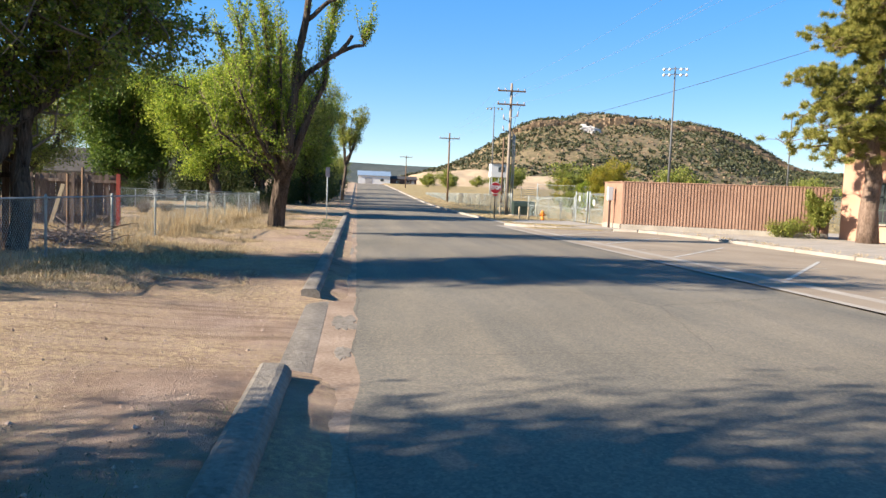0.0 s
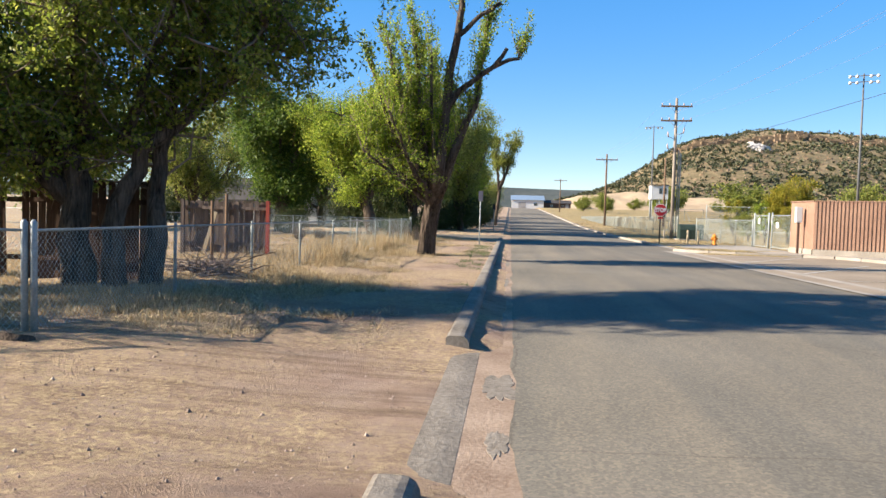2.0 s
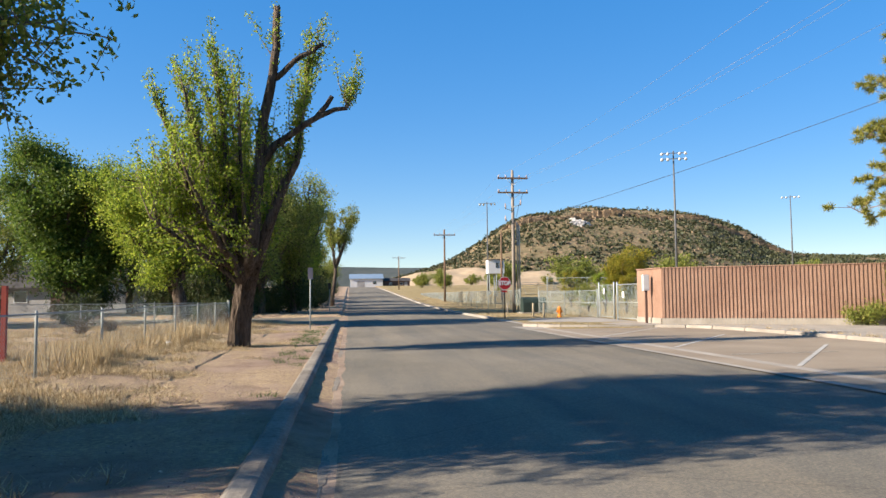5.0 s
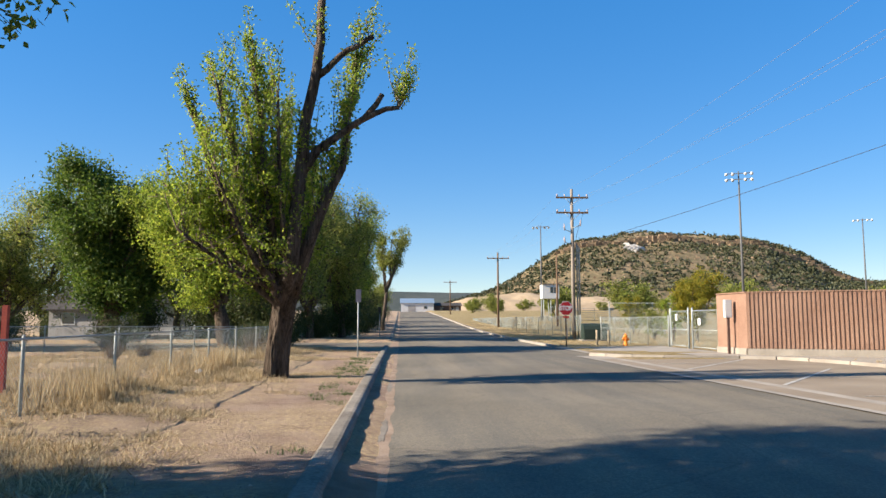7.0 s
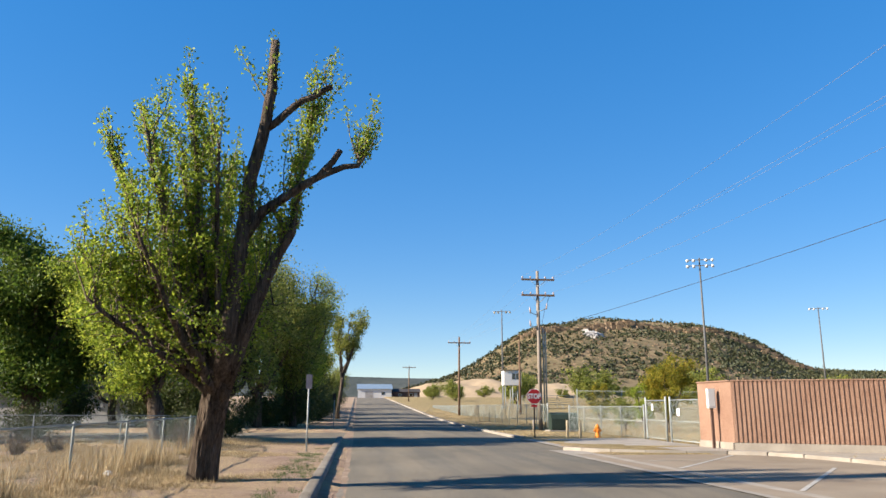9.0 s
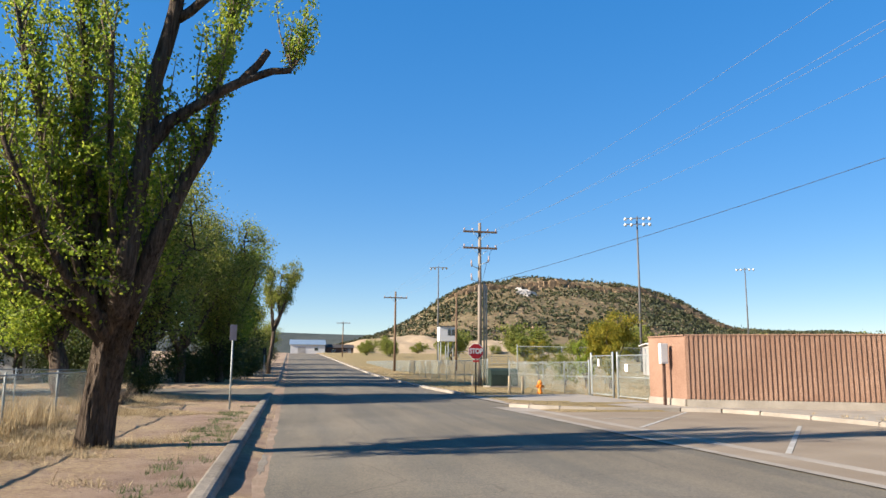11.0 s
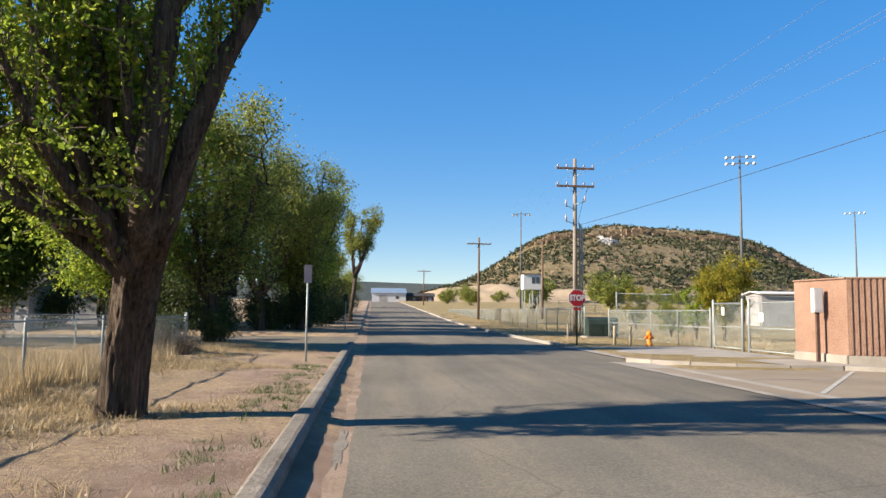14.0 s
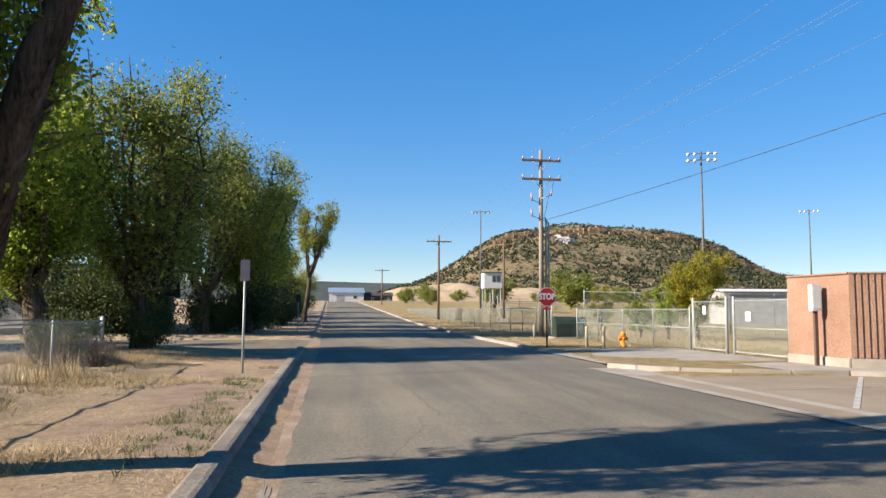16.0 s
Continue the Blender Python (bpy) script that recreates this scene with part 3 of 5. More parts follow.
def pollard_elm():
    """The roadside elm with sawn limbs and a fan of upright shoots."""
    rng = np.random.default_rng(7)
    at = Vector((-3.12, 27.0, 0.1))
    tree = thing("elm_tree", "tall pruned elm with sawn-off limbs and upright leafy shoots", "tree", at=at)
    wood, twigs, leaves = Shell(), Shell(), []
    L = lambda x, z, y=26.0: Vector((x, y, z)) - at

    def limb(pts, r0, r1, n=4, sides=9, wob=0.03):
        line = []
        for a, b in zip(pts, pts[1:]):
            line += bend(a, b, rng, n, wob)[:-1]
        line.append(Vector(pts[-1]))
        m = len(line) - 1
        wood.tube(line, [r0 + (r1 - r0) * (i / m) ** 0.8 for i in range(m + 1)], sides)
        return line
    # trunk with root flare and furrows
    ring, rows = 120, 80
    vs = []
    for j in range(rows):
        t = j / (rows - 1)
        z = -0.2 + 2.35 * t
        r = 0.245 + 0.13 * math.exp(-t * 6) + 0.06 * t * t
        cx, cy = 0.28 * t * t + 0.05 * t, -0.45 * t * t
        for k in range(ring):
            a = 2 * math.pi * k / ring
            f = r * (1 + 0.09 * noise.noise((math.cos(a) * 2, math.sin(a) * 2, z * 0.8)) - 0.13 * abs(noise.noise((math.cos(a) * 6, math.sin(a) * 6, z * 1.6))) - 0.05 * abs(noise.noise((math.cos(a) * 13, math.sin(a) * 13, z * 3.2))) + 0.04 - 0.10 * max(0.0, 0.32 - abs(noise.noise((math.cos(a) * 5.5 + 0.4 * noise.noise((a * 3, z * 3, 1)), math.sin(a) * 5.5, z * 0.9 + 4)))) / 0.32)
            vs.append((cx + f * math.cos(a), cy + f * math.sin(a), z))
    wood.add(vs, [(j * ring + k, j * ring + (k + 1) % ring, (j + 1) * ring + (k + 1) % ring, (j + 1) * ring + k) for j in range(rows - 1) for k in range(ring)])
    F = Vector((0.3, -0.45, 1.95))
    lines = []
    lines.append(limb([F, L(-2.64, 2.96), L(-2.51, 4.4), L(-2.42, 5.64), L(-2.2, 6.91), L(-2.06, 7.96), L(-2.05, 9.02)], 0.20, 0.09, 3))
    right = limb([L(-2.5, 4.75), L(-2.12, 5.33), L(-1.64, 5.68), L(-1.04, 6.1), L(-0.55, 6.33), L(-0.23, 6.37)], 0.125, 0.05, 2)
    lines.append(right)
    limb([L(-1.04, 6.1), L(-0.78, 6.42), L(-0.63, 6.68)], 0.075, 0.06, 2)
    lines.append(limb([L(-2.1, 7.1), L(-1.43, 7.73), L(-0.84, 8.06)], 0.085, 0.055))
    lines.append(limb([F + Vector((0.1, 0, 0)), L(-2.22, 3.44, 26.2), L(-1.84, 4.44, 26.2), L(-1.56, 4.95, 26.2), L(-1.48, 5.74, 26.3), L(-1.3, 7.0, 26.4), L(-1.26, 7.6, 26.4)], 0.18, 0.03, 3))
    limb([L(-1.7, 4.95, 26.4), L(-1.8, 5.25, 26.2), L(-1.95, 5.42, 26.1)], 0.06, 0.045, 2)
    for ex, ey, ez, r in ((-5.3, 25.8, 4.2, 0.10), (-5.0, 26.8, 4.9, 0.10), (-4.9, 25.4, 6.2, 0.11), (-4.5, 26.4, 7.0, 0.12), (-4.2, 25.2, 6.6, 0.11), (-3.9, 26.9, 6.8, 0.11),
                          (-3.5, 25.6, 7.2, 0.12), (-3.3, 26.6, 7.0, 0.12), (-3.6, 25.9, 5.75, 0.14), (-2.9, 25.3, 6.4, 0.10), (-4.9, 25.0, 3.4, 0.09), (-4.5, 27.6, 5.6, 0.11),
                          (-3.2, 28.0, 6.6, 0.12), (-2.4, 28.0, 5.4, 0.10), (-4.1, 24.8, 4.6, 0.11), (-5.6, 26.2, 4.6, 0.09)):
        end = Vector((ex, ey, ez)) - at
        out = Vector((end.x, end.y, 0)) * 0.55 + Vector((0.15, -0.2, 1.95 + (ez - 2) * 0.38))
        lines.append(limb([F + Vector((rng.uniform(-.1, .1), rng.uniform(-.1, .1), rng.uniform(-.4, .1))), out, end], r, 0.03))
    shoots = []
    for li, line in enumerate(lines):
        for i in range(len(line) - 1):
            if line[i].z < 2.7:
                continue
            sparse = (0.12 if line[i].z > 5.5 else 0.4) if li in (0, 1, 2) else 1.0
            for _ in range(rng.poisson((6.2 if li > 3 else 5.5) * sparse)):
                p = line[i].lerp(line[i + 1], rng.uniform(0, 1))
                d = Vector((rng.normal() * 0.24, rng.normal() * 0.24, 1.0)) + Vector((p.x - 0.3, p.y + 0.4, 0)) * 0.07
                shoots.append((p, p + d.normalized() * rng.uniform(0.35, 1.35)))
    tip = right[-1]
    for _ in range(14):
        shoots.append((tip, tip + Vector((rng.normal() * 0.28, rng.normal() * 0.28, rng.uniform(0.5, 1.3)))))
    # short epicormic twigs low on the limbs, spreading outward and down
    for line in lines[4:]:
        for _ in range(9):
            i = rng.integers(2, len(line) - 1)
            d = Vector((rng.normal(), rng.normal(), rng.uniform(-0.7, 0.5)))
            shoots.append((line[i], line[i] + d.normalized() * rng.uniform(0.4, 1.1)))
    for p, q in shoots:
        mid = p.lerp(q, 0.5) + Vector(rng.normal(size=3)) * 0.05
        twigs.tube([p, mid, q], [0.019, 0.012, 0.005], 3, False)
        n = int(68 * (q - p).length)
        t = rng.uniform(0.0, 1.0, n)[:, None] ** 0.7 * 0.95 + 0.1
        c = np.array(p) * (1 - t) + np.array(q) * t + rng.normal(size=(n, 3)) * 0.07
        leaves.append(c)
    part("trunk", wood, M_BARK, tree)
    part("shoot_wood", twigs, M_TWIG, tree)
    part("crown", leaf_shell(np.concatenate(leaves), 0.074, rng, aspect=0.62), M_LEAF, tree, flat=True)


def corner_elm():
    """The wide dark elm beside the driveway, of several trunks."""
    rng = np.random.default_rng(21)
    at = Vector((-6.9, 13.8, 0.1))
    tree = thing("elm_tree", "wide dark-trunked elm with overhanging limbs behind the chain-link fence", "tree", at=at)
    wood, leaves = Shell(), []
    lines = []

    def limb(pts, r0, r1, n=4, sides=9, wob=0.06):
        line = []
        pts = [Vector(p) for p in pts]
        for a, b in zip(pts, pts[1:]):
            line += bend(a, b, rng, n, wob)[:-1]
        line.append(pts[-1])
        m = len(line) - 1
        wood.tube(line, [r0 + (r1 - r0) * (i / m) ** 0.8 for i in range(m + 1)], sides)
        lines.append(line)
    limb([(-0.15, 0, -0.2), (-0.2, 0.1, 1.2), (-0.35, 0.2, 3.2), (-0.7, 0.1, 6.0), (-1.0, 0.2, 8.4)], 0.30, 0.05, 4, 12)
    limb([(0.45, 0.1, -0.2), (0.4, 0.1, 1.1), (0.75, 0.3, 2.3), (1.75, 0.8, 3.25), (2.5, 1.1, 4.0), (3.0, 1.3, 5.0)], 0.21, 0.04, 4, 12)
    limb([(0.9, 0.3, -0.2), (0.95, 0.4, 1.3), (1.0, 0.6, 2.6), (1.3, 1.0, 5.2), (1.2, 1.2, 7.8)], 0.20, 0.04)
    limb([(-0.3, 0.1, 1.5), (-1.2, -0.4, 2.8), (-2.8, -0.8, 4.2), (-4.2, -1.0, 5.6)], 0.17, 0.03)
    limb([(-0.35, 0.2, 3.0), (0.6, -0.7, 4.4), (1.4, -1.4, 5.9), (1.9, -1.7, 7.3)], 0.14, 0.03)
    limb([(-0.4, 0.2, 3.4), (-1.4, 1.3, 5.2), (-2.6, 2.4, 7.2)], 0.14, 0.03)
    limb([(1.3, 1.0, 3.6), (1.9, 0.2, 5.2), (2.6, -0.2, 6.6)], 0.12, 0.03)
    limb([(1.1, 0.8, 3.4), (1.4, 2.2, 5.0), (1.7, 3.0, 6.6)], 0.12, 0.03)
    limb([(-0.3, 0.1, 1.9), (-0.9, -1.3, 2.6), (-1.7, -2.4, 2.9)], 0.08, 0.02)
    limb([(-0.3, 0.1, 2.2), (-0.9, -0.6, 3.2), (-1.6, -1.2, 4.2)], 0.10, 0.02)
    limb([(0.0, 0.1, 2.4), (0.3, -0.9, 3.4), (0.9, -1.6, 4.6)], 0.10, 0.02)
    limb([(-0.3, 0.2, 2.6), (-1.0, 0.9, 3.6), (-1.9, 1.5, 4.8)], 0.10, 0.02)
    limb([(0.5, 0.2, 2.4), (1.2, -0.3, 3.6), (2.0, -0.6, 4.8)], 0.10, 0.02)
    limb([(1.75, 0.8, 3.25), (2.4, 0.5, 3.9), (2.9, 0.4, 4.6)], 0.08, 0.02)
    for a in (2.3, 3.0, 3.7, 4.3):
        p = Vector((-0.3, 0.1, 1.9 + 0.1 * a))
        limb([p, p + Vector((math.cos(a) * 0.9, math.sin(a) * 0.9, 0.35)), p + Vector((math.cos(a) * 1.7, math.sin(a) * 1.7, 0.0))], 0.05, 0.015, 3, 6)

    def floor_of(x, y):
        return (1.95 + 0.44 * x if x > -0.1 else 1.5) + 0.12 * math.sin(x * 5.0 + y * 3.0)
    twigs = Shell()
    for li, line in enumerate(lines):
        m = len(line)
        for _ in range(58 if li < 8 else 34):
            i = rng.integers(m // 3 if li < 8 else 2, m - 1)
            p = line[i].lerp(line[i + 1], rng.uniform(0, 1))
            d = Vector(rng.normal(size=3)) + Vector((0, 0, 0.15))
            q = p + d.normalized() * rng.uniform(0.6, 1.7)
            if q.z < floor_of(q.x, q.y):
                continue
            br = bend(p, q, rng, 3, 0.12)
            twigs.tube(br, [0.03, 0.022, 0.014, 0.006], 4, False)
            for _ in range(5):
                t2 = rng.uniform(0.2, 1.0)
                i2 = min(int(t2 * 3), 2)
                p2 = br[i2].lerp(br[i2 + 1], t2 * 3 - i2)
                q2 = p2 + Vector(rng.normal(size=3)).normalized() * rng.uniform(0.25, 0.75) + Vector((0, 0, -0.08))
                twigs.tube([p2, q2], [0.008, 0.003], 3, False)
                n = 35
                t = rng.uniform(0.05, 1.1, n)[:, None]
                leaves.append(np.array(p2) * (1 - t) + np.array(q2) * t + rng.normal(size=(n, 3)) * 0.075)
    part("trunk", wood, M_BARK, tree)
    part("twig_wood", twigs, M_TWIG, tree)
    c = np.concatenate(leaves)
    low = np.where(c[:, 0] > -0.1, 1.95 + 0.44 * c[:, 0], 1.5) + 0.12 * np.sin(c[:, 0] * 5.0 + c[:, 1] * 3.0)
    part("crown", leaf_shell(c[c[:, 2] > low], 0.078, rng, aspect=0.6), M_LEAF_ELM, tree, flat=True)


def pine_tree(at, height, seed):
    rng = np.random.default_rng(seed)
    tree = thing("pine_tree", "tall ponderosa pine with tufted needles beside the block wall", "tree", at=at)
    wood = Shell()
    line = bend((0, 0, -0.2), (-0.15, 0.2, height), rng, 8, 0.012)
    wood.tube(line, [0.47, 0.36, 0.33, 0.29, 0.25, 0.2, 0.15, 0.09, 0.03], 14)
    tufts = []
    for k in range(70):
        z = rng.uniform(0.34, 1.0) * height
        a = rng.uniform(0, 2 * math.pi)
        ln = (1 - (z / height) ** 2) * 4.2 + 0.7
        ln *= rng.uniform(0.55, 1.1)
        t = z / height * 8
        i = min(int(t), 7)
        p = line[i].lerp(line[i + 1], t - i)
        q = p + Vector((math.cos(a) * ln, math.sin(a) * ln, ln * rng.uniform(-0.35, 0.25)))
        br = bend(p, q, rng, 4, 0.08, -0.06)
        wood.tube(br, [0.07, 0.055, 0.04, 0.028, 0.012], 5, False)
        for _ in range(26):
            t2 = rng.uniform(0.3, 1.0)
            i2 = min(int(t2 * 4), 3)
            p2 = br[i2].lerp(br[i2 + 1], t2 * 4 - i2)
            q2 = p2 + Vector((rng.normal() * 0.5, rng.normal() * 0.5, rng.uniform(-0.25, 0.65)))
            wood.tube([p2, q2], [0.014, 0.008], 3, False)
            tufts.append((q2, (q2 - p2).normalized()))
    needles = []
    for q, d in tufts:
        for sub in range(2):
            c = np.array(q) - np.array(d) * 0.16 * sub
            dirs = rng.normal(size=(80, 3)) + np.array(d) * 0.9
            dirs /= np.linalg.norm(dirs, axis=1)[:, None]
            needles.append((np.repeat(c[None], 80, 0), dirs))
    C = np.concatenate([a for a, _ in needles])
    D = np.concatenate([b for _, b in needles])
    n = len(C)
    ln = rng.uniform(0.18, 0.32, n)[:, None]
    side = np.cross(D, rng.normal(size=(n, 3)))
    side /= np.linalg.norm(side, axis=1)[:, None]
    v = np.empty((n, 3, 3))
    v[:, 0], v[:, 1], v[:, 2] = C - side * 0.016, C + side * 0.016, C + D * ln
    sh = Shell()
    sh.v, sh.n = [v.reshape(-1, 3)], n * 3
    sh.f = list(map(tuple, np.arange(n * 3).reshape(-1, 3).tolist()))
    part("trunk", wood, M_PINEBARK, tree)
    part("needles", sh, M_NEEDLE, tree, flat=True)
    return tree


# ---- fences ----
def link_fabric(length, h, step=0.075, wire=0.0016, z0=0.05):
    """Crossed wires of a chain-link length along +x."""
    s = Shell()
    n = int((length + h) / step)
    for sgn in (1, -1):
        for k in range(n):
            x0 = -h + k * step
            a0, a1 = max(x0, 0.0), min(x0 + h, length)
            if a1 - a0 < 0.02:
                continue
            za, zb = a0 - x0, a1 - x0
            if sgn < 0:
                za, zb = h - za, h - zb
            y = 0.004 * sgn
            s.tube([(a0, y, z0 + za), (a1, y, z0 + zb)], [wire, wire], 3, False)
    return s


def chain_fence(name, label, p0, p1, h, gaps, group="", step=0.075, wire=0.0016, mid_rail=False, ground=0.1, tall_end=False):
    p0, p1 = Vector(p0), Vector(p1)
    d = p1 - p0
    ln = d.length
    f = thing(name, label, "fence", group, at=(p0.x, p0.y, ground + rise((p0.y + p1.y) / 2)), turn=math.degrees(math.atan2(d.y, d.x)))
    n = max(1, round(ln / gaps))
    for i in range(n + 1):
        x = ln * i / n
        r = 0.035 if i in (0, n) else 0.024
        hh = h + (0.08 if i in (0, n) else 0.03)
        s = Shell().tube([(x, 0.03, -0.3), (x, 0.03, hh), (x, 0.03, hh + 0.03)], [r, r, r * 0.4], 8)
        part("post", s, M_GALV, f)
    part("top_rail", Shell().tube([(0, 0.0, h), (ln, 0.0, h)], [0.015, 0.015], 8), M_GALV, f)
    if mid_rail:
        part("mid_rail", Shell().tube([(0, 0.0, h * 0.55), (ln, 0.0, h * 0.55)], [0.017, 0.017], 6), M_GALV, f)
    ob = part("wire_fabric", link_fabric(ln, h - 0.05, step, wire), M_WIRE, f, flat=True)
    ob["kind"] = "stuff"
    return f


def board_fence(name, label, p0, p1, h, mat, seed, ground=0.1, missing=(), rails=(0.35, 1.25), width=0.14, red_post=False):
    rng = np.random.default_rng(seed)
    p0, p1 = Vector(p0), Vector(p1)
    d = p1 - p0
    f = thing(name, label, "fence", at=(p0.x, p0.y, ground), turn=math.degrees(math.atan2(d.y, d.x)))
    x, i = 0.0, 0
    while x < d.length - width * 0.6:
        if i not in missing:
            hh = h + rng.uniform(-0.025, 0.02)
            m = Matrix.Translation((x + width / 2, 0.03, 0)) @ pose(0, 0, 0, rng.uniform(-1, 1), rng.uniform(-0.7, 0.7), 0)
            w = width / 2 - rng.uniform(0.003, 0.008)
            s = Shell()
            vs = [(-w, -0.01, 0.06), (w, -0.01, 0.06), (w, -0.01, hh - 0.04), (w * 0.55, -0.01, hh), (-w * 0.55, -0.01, hh), (-w, -0.01, hh - 0.04)]
            vs += [(a, 0.01, c) for a, _, c in vs]
            s.add([tuple(m @ Vector(v)) for v in vs], [(0, 1, 2, 3, 4, 5), (11, 10, 9, 8, 7, 6)] + [(k, k + 6, (k + 1) % 6 + 6, (k + 1) % 6) for k in range(6)])
            part("board", s, mat, f, flat=True)
        x += width
        i += 1
    for z in rails:
        box_part("rail", (0, -0.03, z * h / 1.6), (d.length, 0.018, z * h / 1.6 + 0.085), mat, f)
    for k, x in enumerate((0.0, d.length / 2, d.length)):
        box_part("post", (x - 0.045, -0.12, -0.3), (x + 0.045, -0.032, h + 0.03), M_REDPAINT if red_post and k == 2 else mat, f, "faded red post" if red_post and k == 2 else "")
    return f


# ---- poles, signs, street things ----
def utility_pole(at, height, mat, arms, label, twin=0.0, hardware=True):
    p = thing("utility_pole", label, "utility pole", "utility poles", at=at)
    part("pole", Shell().tube([(0, 0, -0.4), (0, 0, height * 0.5), (0, 0, height)], [0.145, 0.125, 0.10], 12), mat, p)
    for z, half in arms:
        arm = box_part("crossarm", (-half, -0.17, z - 0.06), (half, -0.07, z + 0.06), M_BROWNPOLE, p)
        for x in (-half + 0.08, -half * 0.45, half * 0.45, half - 0.08):
            part("insulator", Shell().tube([(x, -0.12, z + 0.06), (x, -0.12, z + 0.12), (x, -0.12, z + 0.2), (x, -0.12, z + 0.24)], [0.02, 0.05, 0.055, 0.02], 8), M_SIGNBACK, p)
        for sx in (-1, 1):
            part("brace", Shell().tube([(sx * half * 0.45, -0.18, z - 0.05), (0, -0.16, z - 0.55)], [0.016, 0.016], 5), M_GALV, p)
    if hardware:
        for sx, z in ((-1, height - 2.9), (1, height - 2.6), (-1, height - 3.8)):
            part("bracket", Shell().tube([(0, -0.1, z - 0.2), (sx * 0.55, -0.12, z)], [0.025, 0.025], 5), M_GALV, p)
            part("insulator", Shell().tube([(sx * 0.55, -0.12, z - 0.05), (sx * 0.58, -0.12, z + 0.18), (sx * 0.6, -0.12, z + 0.4)], [0.05, 0.06, 0.03], 7), M_SIGNBACK, p)
        part("drop_wire", Shell().tube([(0.8, -0.12, height - 1.7), (0.45, -0.14, height - 2.6), (0.12, -0.15, height - 4)], [0.012] * 3, 4), M_CABLE, p)
    if twin:
        for dx, hh in ((0.30, twin), (0.45, twin * 0.97)):
            part("conduit", Shell().tube([(dx, 0.02, -0.4), (dx, 0.02, hh), (dx * 0.8, 0.02, hh + 0.15)], [0.055, 0.055, 0.03], 10), M_GALV, p, "grey steel conduit")
    return p


def wire(name, label, a, b, sag, r, mat):
    a, b = Vector(a), Vector(b)
    pts = []
    for i in range(25):
        t = i / 24
        q = a.lerp(b, t)
        q.z -= 4 * sag * t * (1 - t)
        pts.append(q)
    return tagged(part(name, Shell().tube(pts, [r] * 25, 5), mat), label, "cable", "overhead wires")


def light_tower(at, height, turn, rows, label):
    t = thing("light_tower", label, "light tower", "sports field light towers", at=at, turn=turn)
    part("pole", Shell().tube([(0, 0, -0.5), (0, 0, height * 0.5), (0, 0, height)], [0.2, 0.14, 0.09], 10), M_TOWER, t)
    for r in range(rows):
        z = height - 0.25 - r * 0.75
        bar = part("crossbar", Shell().box((-1.6, -0.05, z - 0.05), (1.6, 0.05, z + 0.05)), M_TOWER, t, flat=True)
        for x in (-1.5, -0.75, 0.75, 1.5):
            part("lamp", Shell().tube([(x, -0.08, z + 0.02), (x, -0.3, z - 0.08), (x, -0.5, z - 0.2)], [0.06, 0.17, 0.20], 10), M_WHITE, t, "white floodlight")
    return t


def text_mesh(body, size, extrude=0.002):
    cu = bpy.data.curves.new("letters", "FONT")
    cu.body, cu.size, cu.extrude, cu.align_x, cu.align_y = body, size, extrude, "CENTER", "CENTER"
    cu.offset = 0.012 * size / 0.3
    ob = bpy.data.objects.new("letters", cu)
    dg = bpy.context.evaluated_depsgraph_get()
    me = bpy.data.meshes.new_from_object(ob.evaluated_get(dg))
    bpy.data.objects.remove(ob)
    return me


def stop_sign(at):
    s = thing("stop_sign", "red octagonal stop sign on a black post at the crossing", "stop sign", at=at)
    part("post", Shell().tube([(0, 0, -0.4), (0, 0, 1.62), (0, 0, 2.3)], [0.036, 0.036, 0.03], 10), M_BLACK, s)
    zc, R = 2.02, 0.40

    def octagon(r, y0, y1):
        sh = Shell()
        a = [math.radians(22.5 + 45 * k) for k in range(8)]
        sh.add([(r * math.cos(t), y, zc + r * math.sin(t)) for y in (y0, y1) for t in a],
               [tuple(range(8)), tuple(reversed(range(8, 16)))] + [(k, k + 8, (k + 1) % 8 + 8, (k + 1) % 8) for k in range(8)])
        return sh
    part("border", octagon(R, -0.052, -0.040), M_WHITE, s, "white border", flat=True)
    face = part("face", octagon(R - 0.025, -0.057, -0.0525), M_STOPRED, s, flat=True)
    me = text_mesh("STOP", 0.345)
    me.materials.append(M_WHITE)
    ob = new("letters", me)
    ob.parent = s
    ob.matrix_local = Matrix.Translation((0, -0.062, zc)) @ pose(0, 0, 0, 90, 0, 0) @ Matrix.Diagonal((0.80, 1, 1, 1))
    tagged(ob, "white letters STOP")
    box_part("plaque", (-0.16, -0.05, 1.50), (0.16, -0.042, 1.60), M_STOPRED, s, "small red plaque")
    return s


def back_sign(at, turn, h, w, label, mat):
    s = thing("road_sign", label, "road sign", at=at, turn=turn)
    part("post", Shell().tube([(0, 0, -0.4), (0, 0, h)], [0.028, 0.026], 8), M_GALV, s)
    box_part("plate", (-w / 2, -0.04, h - 0.42), (w / 2, -0.033, h + 0.05), mat, s, bevel=0.002)
    for z in (h - 0.3, h - 0.08):
        part("bolt", Shell().tube([(0, -0.05, z), (0, -0.03, z)], [0.012, 0.012], 6), M_GALV, s)
    return s


